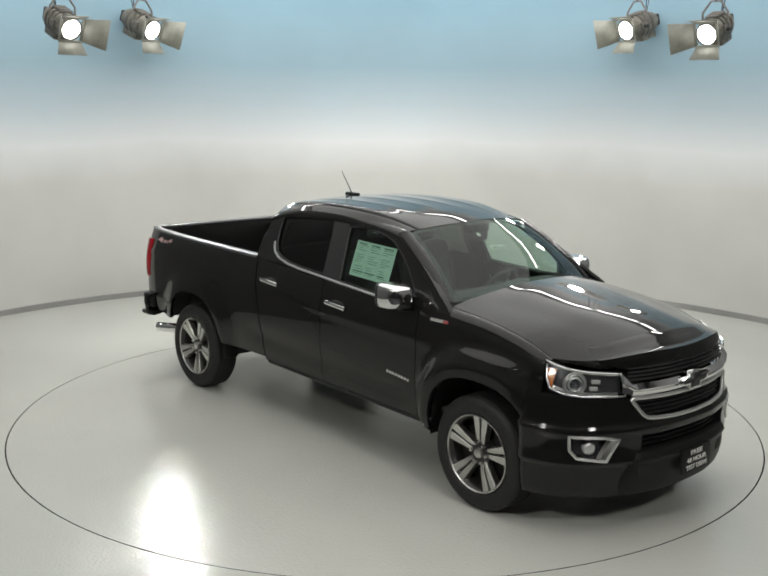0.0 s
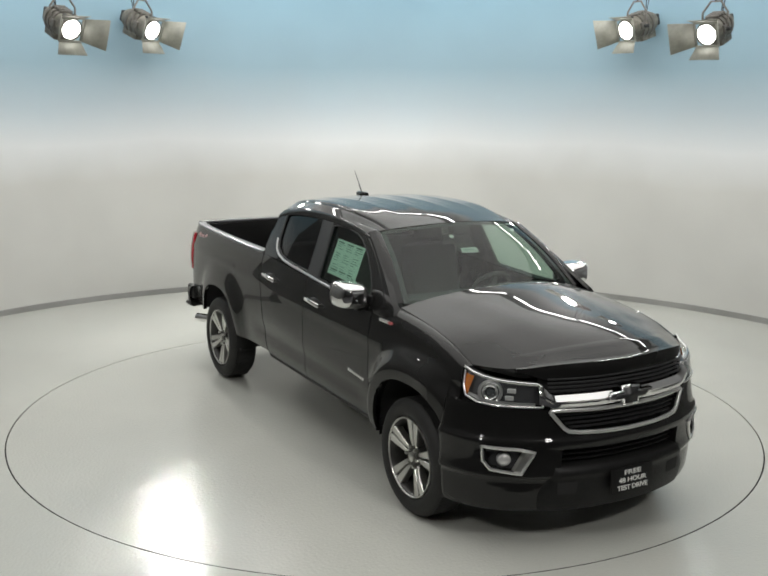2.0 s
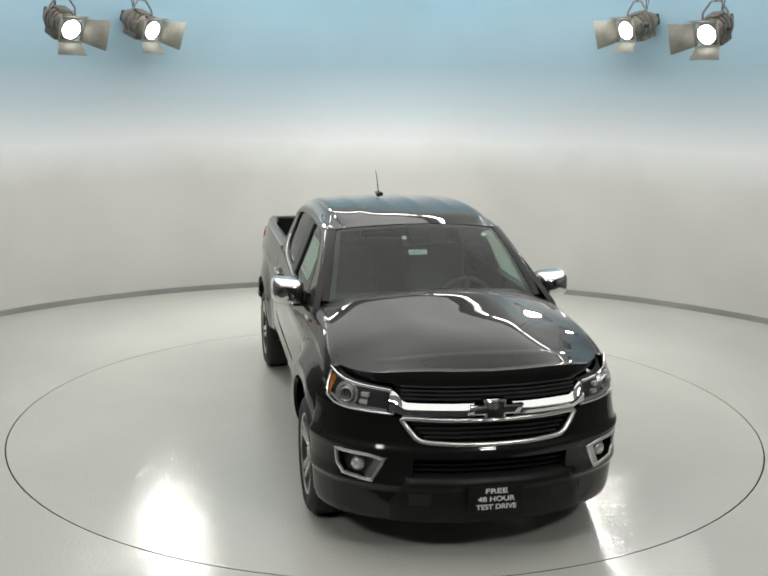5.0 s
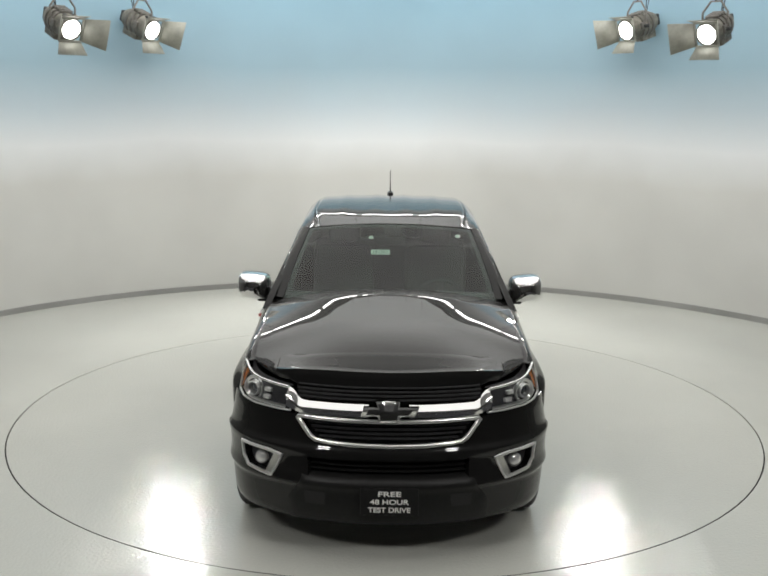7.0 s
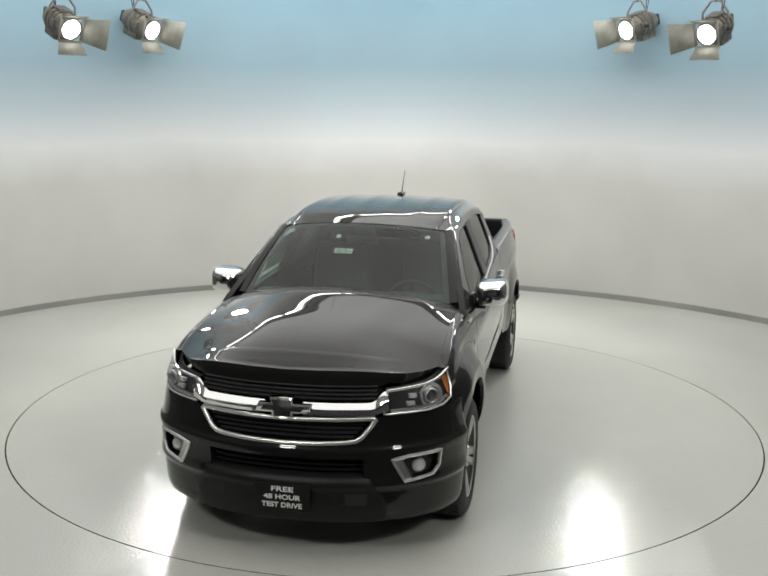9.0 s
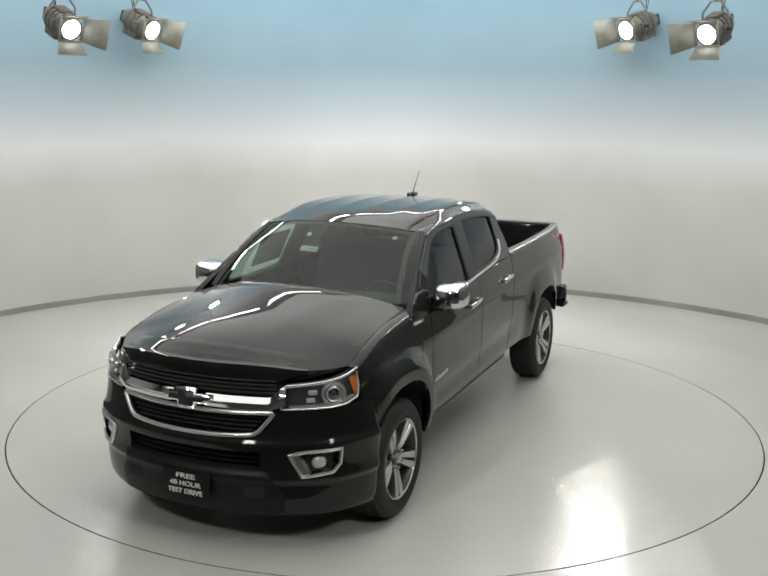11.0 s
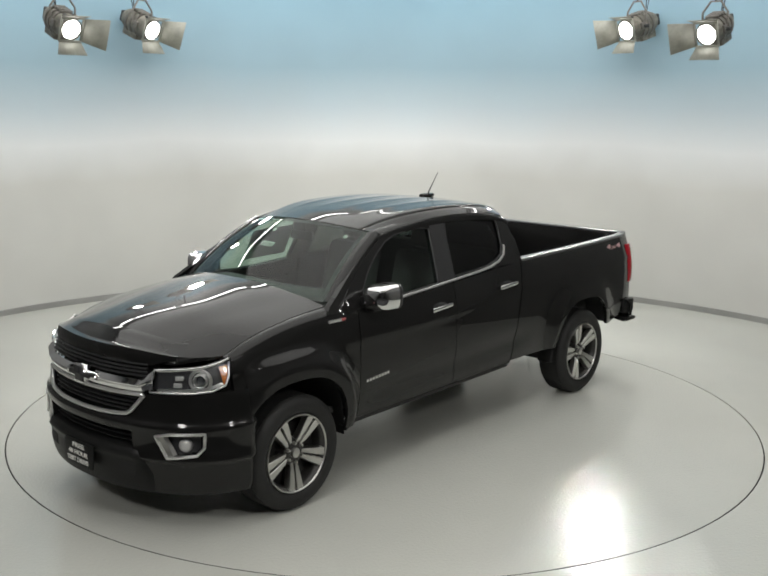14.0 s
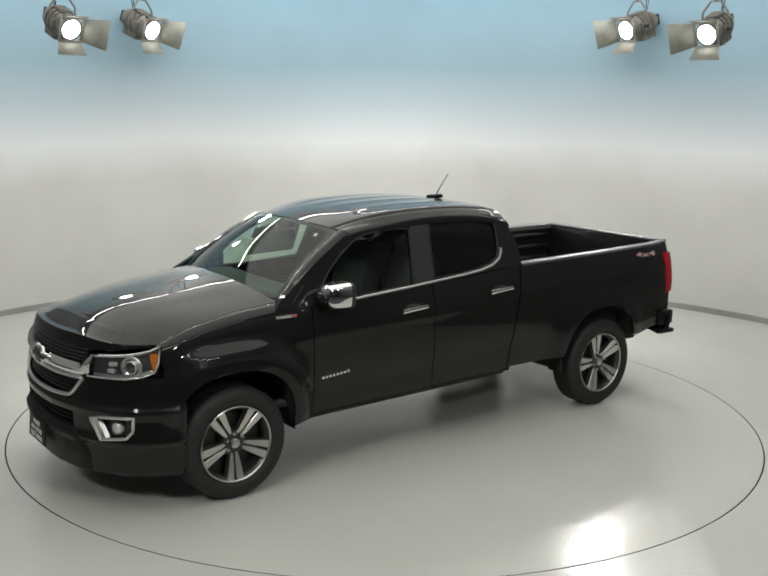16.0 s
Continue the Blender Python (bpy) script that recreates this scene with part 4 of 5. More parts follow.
def build_front():
    bm = bmesh.new()
    rows = []
    for i in range(49):
        q = -1 + 2 * i / 48
        row = []
        for j in range(31):
            u = j / 30
            x = hood_rear(q * 0.76) * (1 - u) + hood_front(q * 0.81) * u
            y = q * (hood_w(min(x, 2.45)) - 0.001)
            row.append((x, y, hood_z(x, y)))
        rows.append(row)
    add_grid(bm, rows)
    thicken(bm, lambda co: Vector((-0.012 if co.x > 2.2 else 0, 0, -0.022 - 0.040 * smoothstep(2.2, 2.4, co.x) * (1 - smoothstep(0.60, 0.76, abs(co.y))))))
    hood = part("hood", bm, M_BODY, truck, "black sculpted hood with raised middle")
    # smoked deflector on the hood's front lip
    bm = bmesh.new()
    rows = []
    for i in range(41):
        q = -1 + 2 * i / 40
        x, y = hood_front(q * 0.655), q * 0.655
        nx, ny = 1.0, 0.51 / 0.45 * y
        n = math.hypot(nx, ny)
        nx, ny = nx / n, ny / n
        z = hood_z(x, y)
        e = smoothstep(1.0, 0.72, abs(q))
        fx, fy = nx * e, ny * e
        rows.append([(x - 0.16 * nx, y - 0.10 * ny, hood_z(x - 0.16 * nx, y - 0.10 * ny) + 0.004 * e), (x - 0.10 * nx, y - 0.06 * ny, hood_z(x - 0.10 * nx, y - 0.06 * ny) + 0.003 + 0.008 * e), (x - 0.04 * nx, y - 0.02 * ny, z + 0.006 + 0.010 * e),
                     (x + 0.004 + 0.010 * fx, y + 0.01 * fy, z + 0.004 + 0.004 * e), (x + 0.008 + 0.022 * fx, y + 0.02 * fy, z - 0.010 - 0.022 * e), (x + 0.008 + 0.014 * fx, y + 0.02 * fy, z - 0.020 - 0.064 * e)])
    add_grid(bm, rows)
    thicken(bm, (-0.008, 0, -0.004))
    part("hood_deflector", bm, M_BODY, hood, "smoked glossy deflector along the hood's front edge")

    # ---- bumper cover with openings for grille, intake and fog lamps ----
    FOG = [(0.624, 0.640), (0.72, 0.658), (0.93, 0.664), (0.924, 0.575), (0.88, 0.528), (0.762, 0.514), (0.70, 0.508)]

    def inside(pts, s, z):
        c = False
        for (a, za), (b, zb) in zip(pts, pts[1:] + pts[:1]):
            if (za > z) != (zb > z) and s < (b - a) * (z - za) / (zb - za) + a:
                c = not c
        return c
    FOG_MID = 0.79
    GR = [(0.0, 0.742), (0.40, 0.765), (0.475, 0.80), (0.545, 0.885), (0.0, 0.885)]
    fogc = [(a + 0.12 * (FOG_MID - a), z + 0.1 * (0.575 - z)) for a, z in FOG]

    def skid_w(z):
        return 0.50 + 0.10 * smoothstep(0.54, 0.36, z)

    def skip(s, z):
        a = abs(s)
        return inside(fogc, a, z) or inside(GR, a, z) or (a < 0.47 and 0.54 < z < 0.655) or z > 0.885 and a < 0.60 or (z <= 0.54 and a < skid_w(z) - 0.03)
    side_end = 1.222
    cover = part("front_bumper", nose_band(-side_end, side_end, 0.262, 0.905, 132, 64, 0.0, skip, 0.05), M_BODY, truck, "black front bumper cover with openings")
    # matt air dam tucked under the bumper
    bm = bmesh.new()
    rows = []
    for i in range(61):
        s = -1.10 + 2.20 * i / 60
        e = smoothstep(1.10, 0.80, abs(s))
        rows.append([nose(s, 0.275, -0.012), nose(s, 0.258, -0.030), nose(s, 0.248, -0.040), nose(s, 0.236 - 0.006 * e, -0.07), nose(s, 0.240 - 0.006 * e, -0.11)])
    add_grid(bm, rows)
    thicken(bm, (-0.05, 0, 0.01))
    part("lower_valance", bm, M_PLASTIC, truck, "matt black lower front valance")
    # satin skid panel, wider below, with an upward ledge on top; it has no tow hook holes
    bm = bmesh.new()
    zs = [0.552, 0.546, 0.530, 0.500, 0.486, 0.470, 0.450, 0.430, 0.410, 0.385, 0.372, 0.340, 0.300, 0.262, 0.255]
    os = [-0.050, -0.004, 0.020, 0.030, 0.026, 0.020, 0.018, 0.017, 0.016, 0.015, 0.014, 0.010, 0.004, -0.004, -0.04]
    vs = []
    for z, o in zip(zs, os):
        w = skid_w(z)
        row = []
        for i in range(49):
            s = w * (-1 + i / 24)
            e = smoothstep(1.0, 0.93, abs(s) / w)
            base = nose(s, z)
            flat = nose(s, 0.44)
            p = nose(s, z, (o if o > -0.02 else 0.0) * e + (o if o <= -0.02 else 0.0))
            p.x += (flat.x - base.x) * 0.6 * e
            row.append(bm.verts.new(p))
        vs.append(row)
    for j in range(len(zs) - 1):
        for i in range(48):
            bm.faces.new((vs[j][i], vs[j][i + 1], vs[j + 1][i + 1], vs[j + 1][i]))
    thicken(bm, (-0.03, 0, 0))
    part("bumper_step", bm, M_PLASTIC, cover, "satin black skid panel under the air intake")
    # dark plates laid on the panel imitate the shade inside tow hook holes
    for s in (-0.42, 0.42):
        part("tow_hook_shade_plate", nose_plate([(s - 0.065, 0.448), (s + 0.065, 0.448), (s + 0.058, 0.374), (s - 0.058, 0.374)], 0.0195, 0.01), M_LINER, cover)
    bm = bmesh.new()
    rows = [[nose(-0.53 + 1.06 * i / 24, z, -0.085) for i in range(25)] for z in (0.50, 0.58, 0.67)]
    add_grid(bm, rows)
    part("intake_back", bm, M_LINER, cover)
    for z in (0.575, 0.607, 0.639):
        part("intake_slat", flat_bar([nose(-0.48 + 0.96 * i / 24, z, -0.055) for i in range(25)], 0.012, 0.02, lambda p: Vector((1, p.y * 0.4, 0))), M_PLASTIC, cover)

    # ---- grille ----
    grille = new("grille")
    grille.parent = truck
    grille["label"] = "chrome and black front grille"
    bm = bmesh.new()
    rows = [[nose(-0.60 + 1.2 * i / 30, z, -0.07) for i in range(31)] for z in (0.72, 0.85, 0.95, 1.05, 1.10)]
    add_grid(bm, rows)
    part("grille_back", bm, M_LINER, grille)
    for z in (0.773, 0.798, 0.823, 0.848):
        lim = 0.40 + (z - 0.765) * 1.0
        bm = flat_bar([nose(-lim + 2 * lim * i / 30, z, -0.030) for i in range(31)], 0.011, 0.018, lambda p: Vector((1, p.y * 0.5, 0)))
        part("grille_slat", bm, M_SATIN, grille)
    for z in (0.992, 1.014, 1.036, 1.058):
        lim = 0.55
        bm = flat_bar([nose(-lim + 2 * lim * i / 30, z, -0.012) for i in range(31)], 0.011, 0.018, lambda p: Vector((1, p.y * 0.5, 0)))
        part("grille_slat", bm, M_SATIN, grille)
    # chrome surround of the lower grille
    path = [(0.0, 0.737), (0.20, 0.741), (0.36, 0.749), (0.42, 0.757), (0.452, 0.776), (0.49, 0.82), (0.536, 0.874), (0.525, 0.882), (0.3, 0.877), (0.0, 0.874)]
    loop = path + [(-a, z) for a, z in path[::-1][1:-1]]
    pts = nose_outline(loop, 0.006, 0.025)
    part("grille_surround", closed_tube(pts, 0.013, 10), M_TRIM, grille, "chrome frame of the lower grille")
    # chrome bar in two wings, each rising to its headlight
    for sg in (-1, 1):
        bm = bmesh.new()
        rows = []
        for i in range(25):
            t = i / 24
            s = 0.115 + (0.606 - 0.115) * t
            rise = 0.062 * smoothstep(0.78, 1.0, t)
            top, bot = 0.970 + rise, 0.893 + 0.02 * smoothstep(0.8, 1, t)
            mid = (top + bot) / 2
            rows.append([nose(sg * s, top, -0.03), nose(sg * s, top, 0.000), nose(sg * s, top - 0.010, 0.012), nose(sg * s, mid + 0.010, 0.034), nose(sg * s, mid + 0.004, 0.020), nose(sg * s, mid - 0.004, 0.017),
                         nose(sg * s, mid - 0.010, 0.024), nose(sg * s, bot + 0.008, 0.016), nose(sg * s, bot, 0.004), nose(sg * s, bot, -0.03)])
        add_grid(bm, rows)
        bmesh.ops.holes_fill(bm, edges=[e for e in bm.edges if len(e.link_faces) == 1], sides=30)
        part("grille_bar", bm, M_CHROME, grille, "wide chrome grille bar", angle=25)
    # plain emblem: a slanted cross plate
    def cross(w, h, cw, ch, sl):
        return [(-cw - sl, h), (cw + sl * 0.2, h), (cw, ch), (w + sl, ch), (w - sl, -ch), (cw + sl * 0.2, -ch), (cw - sl * 0.2, -h), (-cw, -h), (-cw - sl * .2, -ch), (-w - sl * 0.2, -ch), (-w + sl, ch), (-cw - sl * .2, ch)]
    for nm, mat, k, o in (("emblem_rim", M_CHROME, 1.0, 0.040), ("emblem_face", M_SATIN, 0.80, 0.043)):
        bm = bmesh.new()
        add_prism(bm, cross(0.155 * k, 0.060 * (k if k == 1 else 0.78), 0.058 * (1 if k == 1 else 0.84), 0.026 * (1 if k == 1 else 0.60), 0.014), lambda u, v, d, o=o: Vector((nose(u, 0.938).x + o - d - 0.09 * abs(u) * 0, u, 0.938 + v)), 0.05)
        part(nm, bm, mat, grille, "dark cross-shaped emblem with chrome rim" if k == 1 else "")

    # ---- lamps ----
    for sg in (-1, 1):
        lamp = new("headlight")
        lamp.parent = truck
        lamp["label"] = "clear headlight with round projector and amber corner"
        E0, E1 = 0.606, 1.108
        HL = [(E0, 1.034), (0.74, 1.042), (0.84, 1.048), (0.95, 1.060), (1.04, 1.076), (E1, 1.100), (1.092, 1.0), (1.066, 0.945), (0.985, 0.918), (0.87, 0.907), (0.73, 0.905), (0.582, 0.903)]
        brow = [nose(sg * (E0 + (E1 - E0) * k / 20), lerp_table(HL[:6], E0 + (E1 - E0) * k / 20), 0.013) for k in range(21)]
        part("chrome_brow", add_tube(bmesh.new(), brow, [0.008] * 12 + [0.008 - 0.0004 * k for k in range(9)], 8), M_CHROME, lamp, "bright upper edge of the headlight")
        HL = [(sg * a, z) for a, z in HL]
        part("housing", nose_plate(HL, -0.035, 0.02), M_LAMPDARK, lamp, "dark headlight housing")
        part("lens_cover", nose_plate(HL, 0.012, 0.03), M_CLEAR, lamp, "clear headlight cover")
        part("chrome_edge", closed_tube(nose_outline(HL, 0.010, 0.02), 0.0060, 8), M_TRIM, lamp, "bright rim of the headlight")
        HC = 0.905
        c = nose(sg * HC, 0.975, -0.004)
        d = (nose(sg * HC, 0.975, 0.05) - c).normalized()
        d = (d + Vector((0.35, 0, 0))).normalized()
        q = d.to_track_quat("Y", "Z").to_matrix().to_4x4()
        m = Matrix.Translation(c) @ q
        bm = bmesh.new()
        add_lathe(bm, [(0.046, -0.03), (0.046, 0.006), (0.042, 0.012), (0.036, 0.008), (0.033, -0.01), (0.030, -0.02)], 40, "y", m)
        bowl = bmesh.new()
        add_lathe(bowl, [(0.053, -0.006), (0.060, 0.001), (0.066, 0.004), (0.071, 0.003), (0.074, -0.010)], 40, "y", m)
        part("reflector_bowl", bowl, M_TRIM, lamp, "silver reflector bowl")
        part("projector_ring", bm, M_TRIM, lamp, "chrome ring round the projector")
        bm = bmesh.new()
        add_lathe(bm, [(0.0005, 0.002), (0.012, 0.000), (0.022, -0.006), (0.028, -0.014), (0.032, -0.026)], 32, "y", m)
        part("projector_lens", bm, M_PROJECTOR, lamp, "round projector lens")
        HI = HC - 0.135
        c2 = nose(sg * HI, 0.968, -0.016)
        for dz, dy in ((0.022, 0.0), (-0.022, 0.012)):
            bm = bmesh.new()
            add_box(bm, -0.026, 0.026, -0.012, 0.012, -0.013, 0.013, bevel=0.005, m=Matrix.Translation(c2 + Vector((0, 0, dz))) @ (nose(sg * HI, 0.97, 0.05) - c2).normalized().to_track_quat("Y", "Z").to_matrix().to_4x4() @ Matrix.Translation((dy, 0, 0)))
            part("inner_reflector", bm, M_LAMPIN, lamp)
        part("side_reflector", nose_plate([(sg * (E1 - 0.075), 1.052), (sg * (E1 - 0.010), 1.060), (sg * (E1 - 0.022), 0.99), (sg * (E1 - 0.050), 0.948)], 0.000, 0.012), M_AMBER, lamp, "amber corner reflector")
        part("lower_trim", nose_plate([(sg * (E0 + 0.02), 0.922), (sg * (E1 - 0.20), 0.930), (sg * (E1 - 0.07), 0.958), (sg * (E1 - 0.055), 0.945), (sg * (E1 - 0.14), 0.921), (sg * (E1 - 0.255), 0.910), (sg * (E0 + 0.02), 0.908)], -0.004, 0.012), M_TRIM, lamp, "silver lower lip inside the headlight")
        # fog lamp with chrome frame
        fog = new("fog_lamp")
        fog.parent = truck
        fog["label"] = "round fog lamp in a chrome frame"
        F = [(sg * a, z) for a, z in FOG]
        part("fog_frame", closed_tube(nose_outline(F, 0.004, 0.02), 0.0100, 8), M_TRIM, fog, "chrome fog lamp frame")
        part("fog_recess", nose_plate(F, -0.05, 0.01), M_LAMPDARK, fog)
        part("fog_frame_inner", nose_plate([F[0], (F[0][0] + sg * 0.050, F[0][1] + 0.006), (F[6][0] + sg * 0.040, F[6][1] + 0.014), F[6]], 0.004, 0.03), M_SILVER, fog, "silver inner arm of the fog lamp frame")
        c = nose(sg * 0.80, 0.580, -0.02)
        d = ((nose(sg * 0.80, 0.580, 0.05) - c).normalized() + Vector((0.5, 0, 0))).normalized()
        m = Matrix.Translation(c) @ d.to_track_quat("Y", "Z").to_matrix().to_4x4()
        bm = bmesh.new()
        add_lathe(bm, [(0.0005, 0.012), (0.02, 0.010), (0.036, 0.003), (0.042, -0.006), (0.043, -0.03)], 28, "y", m)
        part("fog_lens", bm, M_LAMPIN, fog, "bright round fog lamp lens")

    # ---- test drive plate ----
    tilt = Matrix.Translation((2.842, 0.008, 0.424)) @ Matrix.Rotation(radians(-4), 4, "Y")
    plate = part("front_plate", box(-0.008, 0.004, -0.164, 0.164, -0.078, 0.078, bevel=0.004, m=tilt), M_PLASTIC, truck, "black plate with white free test drive lettering")
    for k, (txt, w) in enumerate((("FREE", 1.50), ("48 HOUR", 1.22), ("TEST DRIVE", 1.08))):
        letters(txt, 0.043, tilt @ Matrix.Translation((0.0065, 0, 0.046 - 0.046 * k)) @ Matrix.Rotation(radians(90), 4, "Z") @ Matrix.Rotation(radians(90), 4, "X") @ Matrix.Diagonal((w, 0.92, 1, 1)), M_WHITE, plate, "plate_lettering")


WS_BOT = lambda q: Vector((1.520 - 0.150 * q * q, 0.735 * q, 1.292 - 0.002 * q * q))
WS_TOP = lambda q: Vector((0.905 - 0.125 * q * q, 0.595 * q, 1.752 - 0.050 * q * q))
ROOF_Z = [(-0.86, 1.745), (-0.80, 1.775), (-0.65, 1.808), (-0.35, 1.835), (0.0, 1.843), (0.35, 1.832), (0.65, 1.803), (0.92, 1.752)]


def build_cab():
    # windshield
    bm = bmesh.new()
    rows = []
    for j in range(13):
        v = j / 12
        row = []
        for i in range(25):
            q = -1 + 2 * i / 24
            p = WS_BOT(q).lerp(WS_TOP(q), v)
            b = 0.030 * math.sin(math.pi * v)
            row.append(p + Vector((0.6 * b, 0, 0.8 * b)))
        rows.append(row)
    add_grid(bm, rows)
    ws = part("windshield", bm, M_WINDSHIELD, truck, "clear raked windshield with a stock label")
    # black rim of the glass
    def wsp(q, v, o=0.0):
        b = 0.030 * math.sin(math.pi * v) + o
        return WS_BOT(q).lerp(WS_TOP(q), v) + Vector((0.6 * b, 0, 0.8 * b))
    for nm, v0, v1 in (("glass_border", 0.0, 0.05), ("glass_border", 0.955, 1.0)):
        bm = bmesh.new()
        add_grid(bm, [[wsp(-1 + 2 * i / 24, v, -0.004) for i in range(25)] for v in (v0, v1)])
        part(nm, bm, M_SATIN, ws)
    for sg in (-1, 1):
        bm = bmesh.new()
        add_grid(bm, [[wsp(sg * q, j / 12, -0.004) for q in (0.945, 1.0)] for j in range(13)])
        part("glass_border", bm, M_SATIN, ws)
        # front pillar skin between glass and side frame
        bm = bmesh.new()
        rows = []
        for j in range(17):
            v = j / 16
            a = wsp(sg, v, 0.004)
            c = Vector((a.x - 0.045, sg * (upper_y(a.z - 0.02) + 0.004), a.z - 0.025))
            mid = (a + c) / 2 + Vector((0.010, sg * 0.018, 0.014))
            rows.append([a, a.lerp(mid, 0.5) + Vector((0.004, sg * 0.003, 0.004)), mid, mid.lerp(c, 0.5) + Vector((0.0, sg * 0.004, 0.002)), c])
        add_grid(bm, rows)
        thicken(bm, (-0.02, -sg * 0.01, -0.01))
        part("front_pillar", bm, M_BODY, truck, "black front pillar beside the windshield", angle=50)
    # cowl under the glass
    bm = bmesh.new()
    rows = []
    for i in range(25):
        q = -1 + 2 * i / 24
        a = WS_BOT(q) + Vector((-0.03, 0, -0.004))
        y = 0.752 * q
        b = Vector((hood_rear(y) + 0.03, y, hood_z(hood_rear(y) + 0.03, y) - 0.028))
        rows.append([a, a.lerp(b, 0.5) + Vector((0, 0, -0.006)), b])
    add_grid(bm, rows)
    part("cowl", bm, M_PLASTIC, truck, "black plastic cowl below the windshield")
    for sg, q0, q1 in ((1, 0.62, 0.02), (1, -0.02, -0.72)):
        pts = []
        for k in range(9):
            q = q0 + (q1 - q0) * k / 8
            pts.append(wsp(q, 0.022 + 0.02 * math.sin(math.pi * k / 8), 0.014))
        w = part("wiper", add_tube(bmesh.new(), pts, 0.008, 8), M_PLASTIC, truck, "black windshield wiper")
        part("wiper_arm", add_tube(bmesh.new(), [WS_BOT(q0) + Vector((0.02, 0, 0.01)), wsp(q0 * 0.7 + q1 * 0.3, 0.025, 0.024), wsp((q0 + q1) / 2, 0.042, 0.020)], 0.007, 8), M_PLASTIC, w)
    # roof with two ditches
    bm = bmesh.new()
    rows = []
    fine = [e * d for e in (-1, 1) for d in (0.865, 0.875, 0.885, 0.893, 0.901, 0.911, 0.925, 0.94, 0.97)]
    for q in sorted([-1 + 2 * i / 36 for i in range(37)] + fine):
        row = []
        for j in range(33):
            u = j / 32
            x0, x1 = 0.905 - 0.125 * q * q, -0.845 + 0.03 * q * q
            x = x0 * (1 - u) + x1 * u
            w = 0.655 - 0.055 * smoothstep(0.3, 0.9, x) - 0.012 * smoothstep(-0.5, -0.85, x)
            y = q * w
            zc = lerp_table(ROOF_Z, x + 0.125 * q * q * (1 - u))
            flat = 1 - smoothstep(0.30, 0.80, x)
            z = zc - (0.050 - 0.024 * flat) * q * q - 0.059 * (max(0, abs(q) - 0.84) / 0.16) ** 1.6 * flat
            z -= 0.014 * math.exp(-((abs(q) - 0.893) / 0.012) ** 2) * (1 - smoothstep(0.72, 0.86, x))
            z += 0.006 * sum(math.exp(-((y - yy) / 0.03) ** 2) for yy in (-0.36, -0.12, 0.12, 0.36)) * smoothstep(0.7, 0.4, x) * smoothstep(-0.75, -0.55, x)
            row.append((x, y, z))
        rows.append(row)
    add_grid(bm, rows)
    thicken(bm, (0, 0, -0.03))
    roof = part("roof", bm, M_BODY, truck, "black ribbed roof panel")
    for sg in (-1, 1):
        bm = bmesh.new()
        rows = []
        for k in range(25):
            x = 0.79 - 1.61 * k / 24
            w = 0.655 - 0.055 * smoothstep(0.3, 0.9, x) - 0.012 * smoothstep(-0.5, -0.85, x)
            zt = lerp_table(ROOF_Z, x + 0.125 * (1 - k / 24)) - 0.050 - 0.035 * (1 - smoothstep(0.30, 0.80, x))
            z2 = zt - 0.055
            a, c = Vector((x, sg * (w - 0.004), zt + 0.004)), Vector((x, sg * (upper_y(z2) + 0.002), z2))
            mid = Vector((x, sg * (abs(c.y) - 0.004 + 0.004), (a.z + c.z) / 2 + 0.012))
            rows.append([a * (1 - t) ** 2 + mid * 2 * t * (1 - t) + c * t * t for t in (0, 0.25, 0.5, 0.75, 1)])
        add_grid(bm, rows)
        thicken(bm, (0, -sg * 0.02, -0.01))
        part("roof_rail", bm, M_BODY, roof, angle=50)
    # antenna
    ant = part("antenna", box(-0.085, 0.075, -0.028, 0.028, -0.012, 0.026, bevel=0.018, m=Matrix.Translation((-0.60, 0, 1.822))), M_BODY, truck, "black roof antenna with thin raked mast")
    part("mast", add_tube(bmesh.new(), [(-0.615, 0, 1.838), (-0.68, 0, 1.925), (-0.752, 0, 2.018)], [0.006, 0.004, 0.003], 8), M_SATIN, ant)
    # back of the cab with the rear window
    bm = bmesh.new()
    rows = []
    for j in range(9):
        v = j / 8
        z = 0.80 + (1.745 - 0.80) * v
        hw = side_y(-0.85, min(z, 1.32)) - 0.02 if z < 1.32 else upper_y(z) - 0.005
        rows.append([(-0.872 + 0.03 * smoothstep(1.4, 1.75, z) - 0.012 * (1 - (y / 1.0) ** 2), y * hw, z - 0.11 * y * y * smoothstep(1.5, 1.75, z)) for y in (-1, -0.7, -0.35, 0, 0.35, 0.7, 1)])
    vs = [[bm.verts.new(p) for p in r] for r in rows]
    for j in range(8):
        for i in range(6):
            if 4 <= j <= 6 and 1 <= i <= 4:
                continue
            bm.faces.new((vs[j][i], vs[j][i + 1], vs[j + 1][i + 1], vs[j + 1][i]))
    thicken(bm, (0.03, 0, 0))
    back = part("cab_back", bm, M_BODY, truck, "black rear wall of the cab")
    bm = bmesh.new()
    add_grid(bm, [[rows[j][i] for i in range(1, 6)] for j in range(4, 8)])
    part("rear_window", bm, M_PRIVACY, back, "dark rear cab window")
    # labels on the glass
    lab = wsp(-0.105, 0.595, -0.006)
    up_v = (wsp(-0.105, 0.68) - wsp(-0.105, 0.56)).normalized()
    out_v = Vector((0, 1, 0)).cross(up_v).normalized()
    m = Matrix((( 0, up_v.x, out_v.x, lab.x), (1, up_v.y, out_v.y, lab.y), (0, up_v.z, out_v.z, lab.z), (0, 0, 0, 1)))
